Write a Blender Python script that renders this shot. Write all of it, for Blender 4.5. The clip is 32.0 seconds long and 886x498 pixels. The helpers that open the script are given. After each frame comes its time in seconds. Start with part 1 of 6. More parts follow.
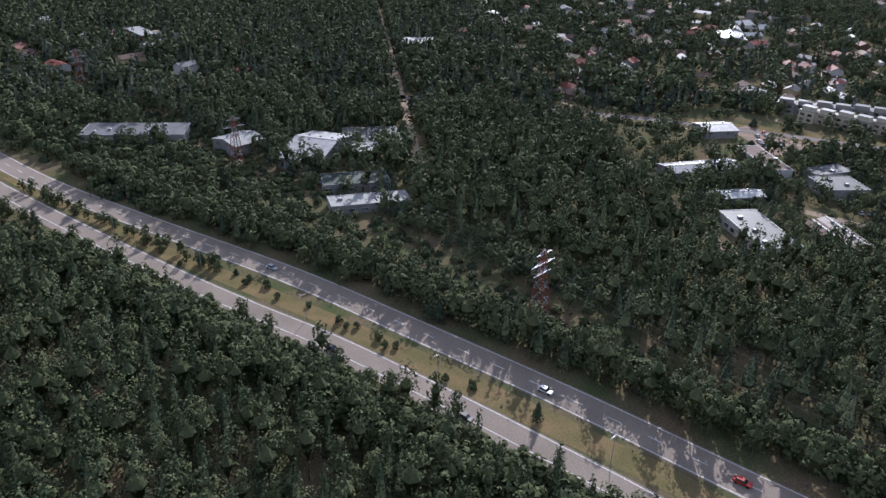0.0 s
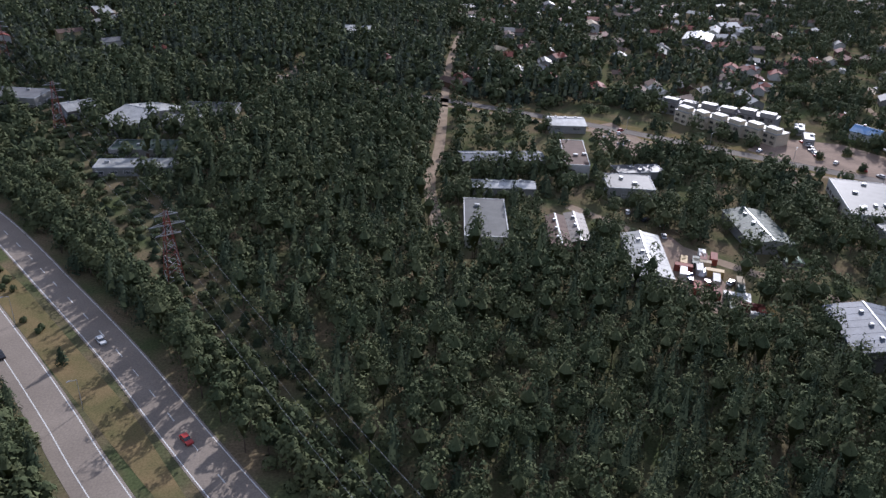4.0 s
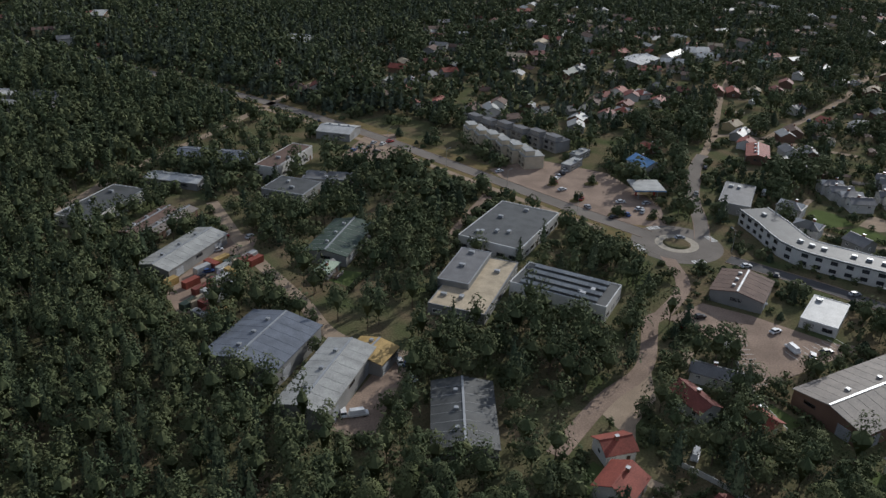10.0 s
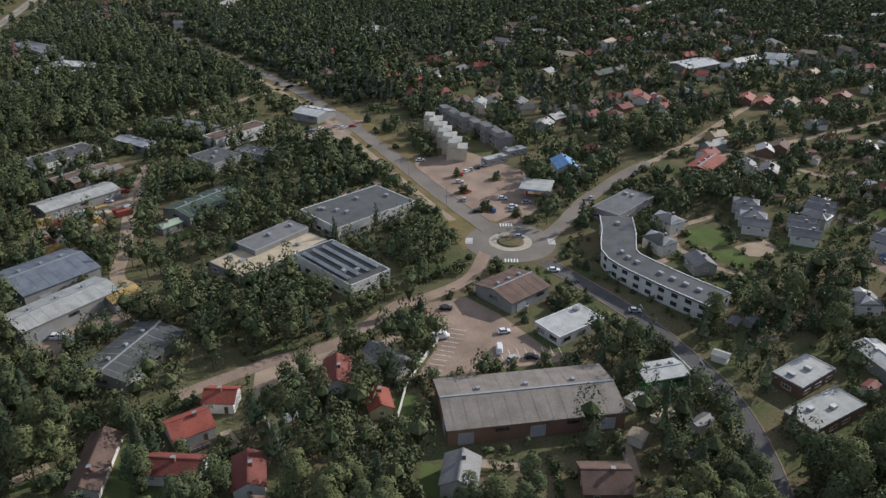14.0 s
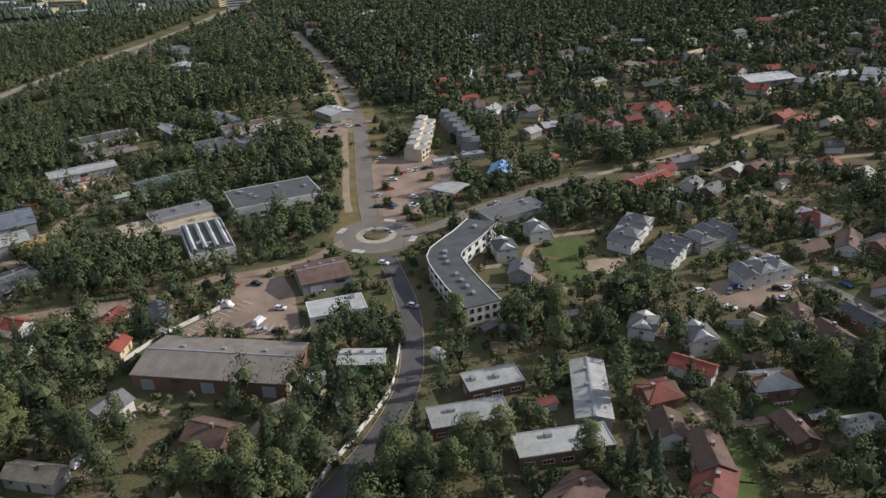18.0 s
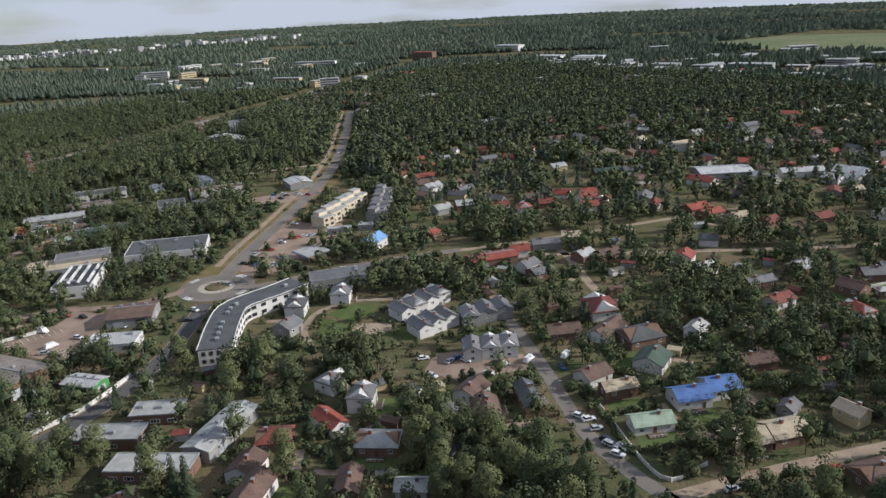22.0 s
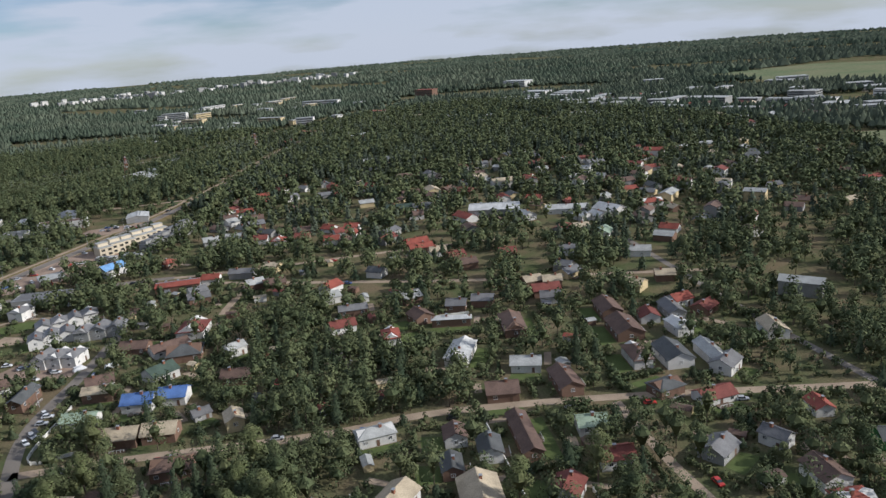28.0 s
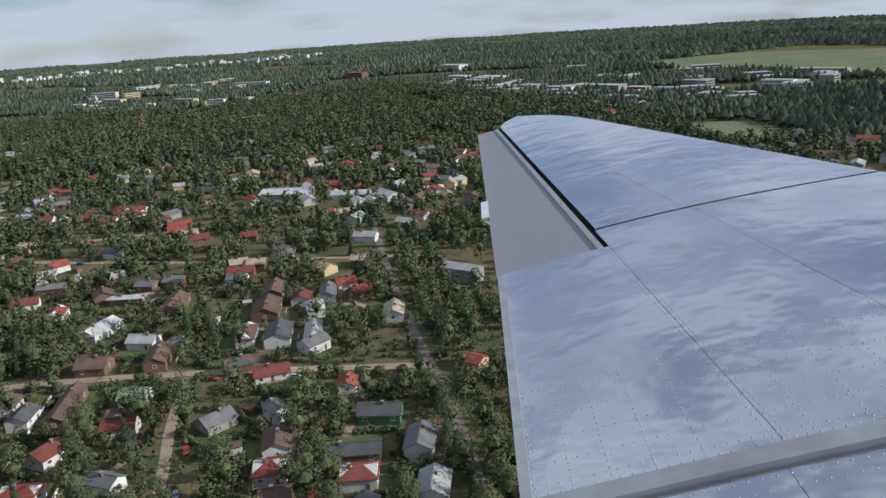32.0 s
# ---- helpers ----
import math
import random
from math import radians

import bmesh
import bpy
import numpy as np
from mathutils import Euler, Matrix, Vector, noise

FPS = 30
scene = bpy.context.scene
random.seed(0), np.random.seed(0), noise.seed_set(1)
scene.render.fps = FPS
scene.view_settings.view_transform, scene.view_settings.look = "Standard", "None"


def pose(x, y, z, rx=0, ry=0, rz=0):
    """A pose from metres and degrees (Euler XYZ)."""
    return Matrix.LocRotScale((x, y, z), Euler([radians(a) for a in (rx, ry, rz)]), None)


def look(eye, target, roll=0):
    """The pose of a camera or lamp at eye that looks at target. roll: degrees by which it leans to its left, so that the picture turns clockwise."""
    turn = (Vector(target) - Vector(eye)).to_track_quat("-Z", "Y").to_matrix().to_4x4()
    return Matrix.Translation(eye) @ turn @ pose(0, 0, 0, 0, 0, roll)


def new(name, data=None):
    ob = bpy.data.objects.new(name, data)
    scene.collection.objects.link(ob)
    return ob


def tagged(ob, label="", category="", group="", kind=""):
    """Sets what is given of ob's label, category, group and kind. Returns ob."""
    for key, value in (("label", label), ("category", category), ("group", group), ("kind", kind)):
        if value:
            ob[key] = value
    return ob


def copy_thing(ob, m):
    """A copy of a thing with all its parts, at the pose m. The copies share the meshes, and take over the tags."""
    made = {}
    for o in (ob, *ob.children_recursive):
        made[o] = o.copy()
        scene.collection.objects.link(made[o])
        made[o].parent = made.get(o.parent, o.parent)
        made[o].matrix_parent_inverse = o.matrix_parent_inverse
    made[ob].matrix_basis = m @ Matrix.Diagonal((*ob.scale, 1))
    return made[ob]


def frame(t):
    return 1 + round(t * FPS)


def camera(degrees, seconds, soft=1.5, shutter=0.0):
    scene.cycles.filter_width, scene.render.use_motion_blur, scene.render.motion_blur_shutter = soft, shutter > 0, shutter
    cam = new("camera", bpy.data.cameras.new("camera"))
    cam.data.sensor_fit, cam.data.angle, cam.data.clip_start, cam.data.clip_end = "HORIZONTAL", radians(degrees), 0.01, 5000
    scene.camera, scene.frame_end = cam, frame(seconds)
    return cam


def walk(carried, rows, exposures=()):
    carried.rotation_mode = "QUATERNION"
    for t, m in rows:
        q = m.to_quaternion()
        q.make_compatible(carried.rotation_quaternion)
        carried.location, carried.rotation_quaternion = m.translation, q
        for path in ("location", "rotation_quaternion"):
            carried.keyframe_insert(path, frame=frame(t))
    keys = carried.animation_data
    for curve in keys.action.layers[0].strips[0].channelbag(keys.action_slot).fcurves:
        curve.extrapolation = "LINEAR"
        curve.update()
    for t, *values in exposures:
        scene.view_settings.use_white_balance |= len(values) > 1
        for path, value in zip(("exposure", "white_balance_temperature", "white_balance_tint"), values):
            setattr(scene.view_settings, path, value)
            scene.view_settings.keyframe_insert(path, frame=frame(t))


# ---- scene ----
cam = camera(60.6, 32.0)
PATH = [
    (0, (-198.06, 48.18, 124.35), (-197.422, 49.856, 123.459), 2.07),
    (0.5, (-180.37, 41.48, 123.77), (-179.782, 43.163, 122.861), 2.61),
    (1, (-162.55, 35.00, 123.24), (-161.997, 36.677, 122.310), 2.82),
    (1.5, (-144.63, 28.84, 122.80), (-144.110, 30.525, 121.863), 2.90),
    (2, (-126.63, 23.03, 122.44), (-126.137, 24.728, 121.512), 2.46),
    (2.5, (-108.59, 17.48, 122.12), (-108.123, 19.187, 121.200), 1.78),
    (3, (-90.50, 12.19, 121.82), (-90.065, 13.913, 120.908), 2.81),
    (3.5, (-72.37, 7.10, 121.53), (-71.972, 8.841, 120.625), 2.61),
    (5.5, (2.92, -6.62, 120.47), (3.111, -4.831, 119.593), 4.35),
    (6, (21.86, -9.09, 120.74), (22.017, -7.291, 119.870), 4.87),
    (6.5, (40.82, -11.19, 121.08), (40.933, -9.384, 120.240), 3.79),
    (7, (59.79, -12.86, 121.49), (59.867, -11.040, 120.662), 3.75),
    (7.5, (78.89, -14.06, 121.96), (78.905, -12.227, 121.153), 0.45),
    (8, (97.98, -14.82, 122.44), (97.937, -12.983, 121.656), 0.79),
    (8.5, (117.08, -15.08, 122.92), (116.997, -13.233, 122.146), 0.70),
    (9, (135.93, -15.11, 123.26), (135.817, -13.272, 122.485), 0.53),
    (9.5, (154.64, -15.02, 123.48), (154.501, -13.203, 122.657), 0.65),
    (10, (173.26, -14.92, 123.61), (173.113, -13.127, 122.747), 1.66),
    (10.5, (192.04, -14.81, 123.69), (191.852, -13.031, 122.793), 1.96),
    (11, (210.90, -14.40, 123.76), (210.712, -12.642, 122.819), 3.75),
    (11.5, (229.79, -13.28, 123.86), (229.573, -11.525, 122.922), 6.92),
    (12, (248.44, -11.30, 124.11), (248.142, -9.565, 123.165), 4.28),
    (12.5, (266.90, -8.15, 124.54), (266.478, -6.442, 123.599), 2.92),
    (13, (285.19, -4.04, 125.12), (284.673, -2.329, 124.215), 2.35),
    (13.5, (303.37, 0.55, 125.79), (302.755, 2.235, 124.914), 1.05),
    (14, (321.43, 5.57, 126.52), (320.729, 7.225, 125.641), 0.29),
    (14.5, (339.33, 11.13, 127.23), (338.561, 12.731, 126.303), -0.33),
    (16.5, (408.64, 41.07, 126.45), (407.578, 42.491, 125.525), -2.81),
    (17, (424.95, 50.41, 126.00), (423.821, 51.807, 125.127), -2.56),
    (17.5, (441.15, 60.04, 125.53), (439.929, 61.410, 124.729), -3.79),
    (18, (457.10, 70.02, 125.04), (455.861, 71.343, 124.198), -2.76),
    (18.5, (472.89, 80.35, 124.55), (471.616, 81.627, 123.677), -2.92),
    (19, (488.37, 91.01, 124.07), (487.043, 92.256, 123.243), -2.83),
    (19.5, (503.44, 102.19, 123.67), (502.062, 103.412, 122.905), -3.12),
    (20, (518.05, 113.83, 123.39), (516.624, 115.030, 122.667), -2.98),
    (20.5, (532.37, 125.85, 123.18), (530.902, 127.015, 122.495), -2.79),
    (21, (546.47, 138.16, 123.01), (544.957, 139.296, 122.349), -2.65),
    (21.5, (560.40, 150.78, 122.88), (558.853, 151.875, 122.244), -2.95),
    (22, (574.11, 163.68, 122.82), (572.535, 164.741, 122.187), -2.87),
    (22.5, (587.62, 176.85, 122.79), (586.027, 177.872, 122.159), -2.79),
    (23, (600.88, 190.34, 122.81), (599.259, 191.346, 122.199), -2.67),
    (23.5, (613.82, 204.10, 122.90), (612.187, 205.081, 122.288), -2.64),
    (24, (626.31, 218.19, 123.09), (624.661, 219.160, 122.484), -2.55),
    (24.5, (638.61, 232.35, 123.29), (636.942, 233.322, 122.755), -2.38),
    (25, (651.22, 246.43, 123.40), (649.546, 247.407, 122.901), -2.45),
    (25.5, (663.86, 260.67, 123.51), (662.177, 261.637, 123.036), -3.02),
    (27.5, (713.48, 318.45, 123.41), (711.745, 319.322, 122.940), -4.06),
    (28, (724.67, 333.59, 122.73), (722.931, 334.424, 122.190), -4.62),
    (28.5, (735.77, 348.75, 121.95), (734.045, 349.559, 121.351), -4.83),
    (29, (746.59, 364.15, 121.17), (744.866, 364.951, 120.556), -4.83),
    (29.5, (757.17, 379.73, 120.51), (755.448, 380.521, 119.875), -5.48),
    (30, (767.62, 395.31, 119.91), (765.896, 396.092, 119.257), -5.28),
    (30.5, (777.72, 411.13, 119.41), (776.007, 411.903, 118.739), -5.35),
    (31, (787.50, 427.31, 119.01), (785.783, 428.099, 118.344), -4.66),
    (31.5, (797.08, 443.71, 118.66), (795.371, 444.515, 118.021), -4.57),
    (32, (806.31, 460.38, 118.37), (804.580, 461.207, 117.784), -3.82),
]
EXPOSURES = [(0, 0.2, 5150, 20), (4, 0.0, 5150, 20), (7, -0.15, 5200, 17), (9, -0.4, 5350, 12), (11, -0.65, 5400, 11), (13, -0.3, 5400, 11), (14.5, -0.05, 5500, 12), (17, -0.1, 5600, 13), (19, -0.1, 5600, 13), (22, 0.0, 5450, 12), (32, -0.05, 5400, 12)]
walk(cam, [(t, look(eye, target, roll)) for t, eye, target, roll in PATH], EXPOSURES)

SUN_AZ, SUN_UP = 56, 27

# ---------------------------------------------------------------- light
world = bpy.data.worlds.new("sky")
scene.world = world
world.use_nodes = True
wn, wl = world.node_tree.nodes, world.node_tree.links
sky = wn.new("ShaderNodeTexSky")
sky.sky_type, sky.sun_disc = "NISHITA", False
sky.sun_elevation, sky.sun_rotation = radians(SUN_UP), radians(90 - SUN_AZ)
sky.air_density, sky.dust_density, sky.ozone_density = 0.9, 0.0, 4.0
cloud_at = wn.new("ShaderNodeTexCoord")
cloud_map = wn.new("ShaderNodeMapping")
cloud_map.inputs["Scale"].default_value = (1.6, 1.6, 9.0)
cloud_noise = wn.new("ShaderNodeTexNoise")
cloud_noise.inputs["Scale"].default_value, cloud_noise.inputs["Detail"].default_value = 2.2, 7
cloud_ramp = wn.new("ShaderNodeValToRGB")
cloud_ramp.color_ramp.elements[0].position, cloud_ramp.color_ramp.elements[1].position = 0.42, 0.56
cloud_ramp.color_ramp.elements[0].color, cloud_ramp.color_ramp.elements[1].color = (0.24, 0.24, 0.24, 1), (0.95, 0.9, 0.9, 1)
cloud_mix = wn.new("ShaderNodeMix")
cloud_mix.data_type = "RGBA"
cloud_mix.inputs["B"].default_value = (9.1, 9.0, 8.9, 1)
wl.new(cloud_at.outputs["Generated"], cloud_map.inputs["Vector"])
wl.new(cloud_map.outputs["Vector"], cloud_noise.inputs["Vector"])
wl.new(cloud_noise.outputs["Fac"], cloud_ramp.inputs["Fac"])
wl.new(cloud_ramp.outputs["Color"], cloud_mix.inputs["Factor"])
wl.new(sky.outputs["Color"], cloud_mix.inputs["A"])
wl.new(cloud_mix.outputs["Result"], wn["Background"].inputs["Color"])
wn["Background"].inputs["Strength"].default_value = 0.068
sun = new("sun", bpy.data.lights.new("sun", "SUN"))
sun.data.energy, sun.data.angle, sun.data.color = 5.0, radians(0.6), (1.0, 0.88, 0.70)
sun.matrix_world = look((math.cos(radians(SUN_AZ)), math.sin(radians(SUN_AZ)), math.tan(radians(SUN_UP))), (0, 0, 0))


# ---------------------------------------------------------------- materials
def material(name, colour, rough=0.85, vary=0.25, scale=0.4, fine=6.0, metal=0.0, bump=0.0, island=0.0, per_object=0.0, gloss=0.25, second=None):
    """Two scales of noise over a base colour, with optional variation from piece to piece and from object to object."""
    m = bpy.data.materials.new(name)
    m.use_nodes = True
    n, l = m.node_tree.nodes, m.node_tree.links
    b = n["Principled BSDF"]
    b.inputs["Roughness"].default_value, b.inputs["Metallic"].default_value = rough, metal
    b.inputs["Specular IOR Level"].default_value = gloss
    at = n.new("ShaderNodeTexCoord")
    big, small = n.new("ShaderNodeTexNoise"), n.new("ShaderNodeTexNoise")
    big.inputs["Scale"].default_value, big.inputs["Detail"].default_value = scale, 5
    small.inputs["Scale"].default_value, small.inputs["Detail"].default_value = fine, 3
    l.new(at.outputs["Object"], big.inputs["Vector"])
    l.new(at.outputs["Object"], small.inputs["Vector"])
    mix = n.new("ShaderNodeMix")
    mix.data_type = "RGBA"
    other = second or [c * (1 - vary) for c in colour]
    mix.inputs["A"].default_value, mix.inputs["B"].default_value = (*colour, 1), (*other, 1)
    ramp = n.new("ShaderNodeMapRange")
    ramp.inputs["From Min"].default_value, ramp.inputs["From Max"].default_value = 0.35, 0.65
    l.new(big.outputs["Fac"], ramp.inputs["Value"])
    l.new(ramp.outputs["Result"], mix.inputs["Factor"])
    value = n.new("ShaderNodeMapRange")
    value.inputs["To Min"].default_value, value.inputs["To Max"].default_value = 1 - vary * 0.7, 1 + vary * 0.7
    value.inputs["From Min"].default_value, value.inputs["From Max"].default_value = 0.3, 0.7
    l.new(small.outputs["Fac"], value.inputs["Value"])
    hsv = n.new("ShaderNodeHueSaturation")
    l.new(mix.outputs["Result"], hsv.inputs["Color"])
    last = value.outputs["Result"]
    for amount, kind, socket in ((island, "ShaderNodeNewGeometry", "Random Per Island"), (per_object, "ShaderNodeObjectInfo", "Random")):
        if amount:
            src, span, times = n.new(kind), n.new("ShaderNodeMapRange"), n.new("ShaderNodeMath")
            span.inputs["To Min"].default_value, span.inputs["To Max"].default_value = 1 - amount, 1 + amount
            times.operation = "MULTIPLY"
            l.new(src.outputs[socket], span.inputs["Value"])
            l.new(span.outputs["Result"], times.inputs[0])
            l.new(last, times.inputs[1])
            last = times.outputs["Value"]
    l.new(last, hsv.inputs["Value"])
    l.new(hsv.outputs["Color"], b.inputs["Base Color"])
    if bump:
        bm_node = n.new("ShaderNodeBump")
        bm_node.inputs["Strength"].default_value, bm_node.inputs["Distance"].default_value = bump, 0.05
        l.new(small.outputs["Fac"], bm_node.inputs["Height"])
        l.new(bm_node.outputs["Normal"], b.inputs["Normal"])
    return m


M = {}
for key, words, colour, rough in (
    ("ROOF_RED", "red", (0.28, 0.080, 0.055), 0.7), ("ROOF_MAROON", "dark red", (0.20, 0.065, 0.05), 0.7),
    ("ROOF_BROWN", "brown", (0.15, 0.10, 0.078), 0.8), ("ROOF_GREY", "grey", (0.185, 0.182, 0.18), 0.5),
    ("ROOF_DARK", "dark grey", (0.105, 0.108, 0.105), 0.55), ("ROOF_LIGHT", "light grey", (0.41, 0.41, 0.385), 0.55),
    ("ROOF_WHITE", "white", (0.54, 0.54, 0.52), 0.5), ("ROOF_TAN", "tan", (0.48, 0.40, 0.28), 0.8),
    ("ROOF_BLUE", "blue-grey", (0.155, 0.172, 0.205), 0.6), ("ROOF_SKYBLUE", "bright blue", (0.22, 0.40, 0.68), 0.4),
    ("ROOF_GREEN", "green", (0.070, 0.098, 0.075), 0.6), ("ROOF_YELLOW", "ochre", (0.48, 0.33, 0.12), 0.6),
    ("ROOF_PALE", "pale green", (0.34, 0.42, 0.31), 0.6), ("ROOF_TAUPE", "grey-brown", (0.235, 0.205, 0.175), 0.6), ("ROOF_DEEPBLUE", "deep blue", (0.11, 0.19, 0.42), 0.5),
    ("WALL_WHITE", "white", (0.66, 0.64, 0.60), 0.9), ("WALL_YELLOW", "yellow", (0.58, 0.47, 0.27), 0.9),
    ("WALL_BROWN", "brown", (0.19, 0.12, 0.085), 0.9), ("WALL_GREY", "grey", (0.30, 0.295, 0.28), 0.9),
    ("WALL_GREEN", "green", (0.09, 0.26, 0.09), 0.8), ("WALL_CREAM", "cream", (0.66, 0.57, 0.42), 0.9),
):
    M[key] = material(key.lower(), colour, rough, 0.28 if key.startswith("ROOF") else 0.15, 0.25, 3.0, per_object=0.12, bump=0.15, gloss=0.25 if key.startswith("ROOF") else 0.2)
    M[key]["words"] = words
M["GROUND"] = material("grass_ground", (0.086, 0.102, 0.046), 1.0, 0.4, 0.06, 1.5, gloss=0.0, second=(0.165, 0.130, 0.080), bump=0.4)
M["LAWN"] = material("lawn", (0.115, 0.145, 0.055), 1.0, 0.25, 0.15, 3.0, gloss=0.0, bump=0.3)
M["VERGE"] = material("dry_grass", (0.22, 0.165, 0.085), 1.0, 0.3, 0.12, 2.0, gloss=0.0, second=(0.145, 0.13, 0.06), bump=0.3)
M["ASPHALT"] = material("asphalt", (0.225, 0.200, 0.172), 0.95, 0.22, 0.08, 3.0, gloss=0.1)
M["HIGHWAY"] = material("worn_highway", (0.30, 0.255, 0.21), 0.95, 0.2, 0.06, 2.0, gloss=0.1)
# dark asphalt of the curving road, with the shade on it in the tone
M["SHADED_TAR"] = material("dark_shaded_asphalt", (0.12, 0.115, 0.112), 0.95, 0.2, 0.2, 3.0, gloss=0.1)
M["PAVER"] = material("pale_pavers", (0.46, 0.41, 0.33), 0.95, 0.2, 0.5, 3.0, gloss=0.1)
M["YARD"] = material("yard_asphalt", (0.34, 0.255, 0.195), 0.95, 0.3, 0.1, 2.0, gloss=0.1)
M["DUST"] = material("gravel_road", (0.38, 0.30, 0.22), 1.0, 0.25, 0.15, 3.0, gloss=0.0)
M["PAINT"] = material("road_paint", (0.75, 0.75, 0.72), 0.8, 0.15)
M["FIELD"] = material("field", (0.15, 0.18, 0.10), 1.0, 0.3, 0.01, 0.2, gloss=0.0, second=(0.20, 0.20, 0.12))
M["LEAF"] = material("broad_leaves", (0.070, 0.090, 0.044), 0.9, 0.24, 0.11, 0.7, island=0.12, gloss=0.1, second=(0.116, 0.128, 0.060))
M["BIRCH"] = material("birch_leaves", (0.112, 0.130, 0.055), 0.9, 0.24, 0.11, 0.7, island=0.12, gloss=0.1, second=(0.150, 0.155, 0.072))
M["NEEDLE"] = material("spruce_needles", (0.044, 0.062, 0.036), 0.9, 0.3, 0.08, 0.7, island=0.12, gloss=0.1, second=(0.070, 0.086, 0.046))
# far foliage, lightened so that distance haze is part of its colour
M["FAR_LEAF_HAZE"] = material("far_woods_hazed", (0.056, 0.074, 0.052), 1.0, 0.35, 0.005, 0.05, island=0.18, gloss=0.0, second=(0.098, 0.112, 0.078))
M["BARK"] = material("bark", (0.16, 0.12, 0.09), 1.0, 0.3)
M["FRAME"] = material("white_frame", (0.72, 0.72, 0.70), 0.6, 0.1)
M["DARK_FRAME"] = material("dark_frame", (0.10, 0.09, 0.08), 0.6, 0.1)
M["GLASS"] = material("window_glass", (0.035, 0.042, 0.05), 0.06, 0.2, gloss=0.9)
M["DOOR"] = material("door_paint", (0.16, 0.10, 0.07), 0.6, 0.2, per_object=0.3)
M["GATE"] = material("roller_gate", (0.36, 0.37, 0.38), 0.6, 0.2, per_object=0.25)
M["BRICK"] = material("chimney_brick", (0.30, 0.14, 0.09), 0.9, 0.3, 2.0)
M["STEEL"] = material("galvanised_steel", (0.45, 0.46, 0.47), 0.5, 0.2, metal=0.6)
M["RUBBER"] = material("tyre_rubber", (0.02, 0.02, 0.02), 0.9, 0.2)
M["FENCE"] = material("white_fence", (0.70, 0.68, 0.62), 0.9, 0.2)
for key, colour in (("CAR_WHITE", (0.75, 0.75, 0.75)), ("CAR_RED", (0.45, 0.04, 0.03)), ("CAR_BLUE", (0.06, 0.11, 0.28)), ("CAR_SILVER", (0.42, 0.43, 0.45)), ("CAR_BLACK", (0.02, 0.02, 0.025))):
    M[key] = material(key.lower(), colour, 0.3, 0.05, gloss=0.6)


# ---------------------------------------------------------------- mesh helpers
def mesh_of(name, verts, faces, *materials, index=None):
    me = bpy.data.meshes.new(name)
    me.from_pydata([tuple(v) for v in verts], [], [tuple(f) for f in faces])
    for m in materials:
        me.materials.append(m)
    if index is not None:
        me.polygons.foreach_set("material_index", index)
    me.update()
    return me


def triangles(name, co, *materials, index=None, normals=None):
    """A mesh of loose triangles from an array (n, 3, 3); normals: one for each triangle, rounding the foliage."""
    me = bpy.data.meshes.new(name)
    n = len(co)
    me.vertices.add(3 * n)
    me.vertices.foreach_set("co", np.ascontiguousarray(co, np.float32).ravel())
    me.loops.add(3 * n)
    me.loops.foreach_set("vertex_index", np.arange(3 * n, dtype=np.int32))
    me.polygons.add(n)
    me.polygons.foreach_set("loop_start", np.arange(0, 3 * n, 3, dtype=np.int32))
    for m in materials:
        me.materials.append(m)
    if index is not None:
        me.polygons.foreach_set("material_index", np.ascontiguousarray(index, np.int32))
    me.update(calc_edges=True)
    if normals is not None:
        me.polygons.foreach_set("use_smooth", np.ones(n, bool))
        me.normals_split_custom_set_from_vertices(np.repeat(normals, 3, axis=0).astype(np.float32))
    return me


def part(name, me, parent, m=None, label=""):
    ob = new(name, me)
    ob.parent = parent
    if m is not None:
        ob.matrix_basis = m
    if label:
        ob["label"] = label
    return ob


BOX_FACES = ((0, 3, 2, 1), (4, 5, 6, 7), (0, 1, 5, 4), (1, 2, 6, 5), (2, 3, 7, 6), (3, 0, 4, 7))


def box_verts(x0, y0, z0, x1, y1, z1):
    return [(x0, y0, z0), (x1, y0, z0), (x1, y1, z0), (x0, y1, z0), (x0, y0, z1), (x1, y0, z1), (x1, y1, z1), (x0, y1, z1)]


def boxes(name, m, *ranges):
    v, f = [], []
    for r in ranges:
        f += [[i + len(v) for i in q] for q in BOX_FACES]
        v += box_verts(*r)
    return mesh_of(name, v, f, m)


def bevel_box(name, m, x0, y0, z0, x1, y1, z1, by=0.1):
    bm = bmesh.new()
    vs = [bm.verts.new(v) for v in box_verts(x0, y0, z0, x1, y1, z1)]
    for q in BOX_FACES:
        bm.faces.new([vs[i] for i in q])
    bmesh.ops.bevel(bm, geom=bm.edges[:], offset=by, segments=2, affect="EDGES")
    me = bpy.data.meshes.new(name)
    bm.to_mesh(me)
    bm.free()
    me.materials.append(m)
    return me


def tube(name, m, radius, height, sides=10, top=None):
    v = [(r * math.cos(2 * math.pi * i / sides), r * math.sin(2 * math.pi * i / sides), z) for z, r in ((0, radius), (height, radius if top is None else top)) for i in range(sides)]
    f = [(i, (i + 1) % sides, sides + (i + 1) % sides, sides + i) for i in range(sides)] + [tuple(range(sides, 2 * sides)), tuple(reversed(range(sides)))]
    return mesh_of(name, v, f, m)


# ---------------------------------------------------------------- which ground is taken
GX, GY, GN = -2200, -250, 3400
TAKEN = np.zeros((GN, GN), bool)
OPEN = np.zeros((GN, GN), bool)


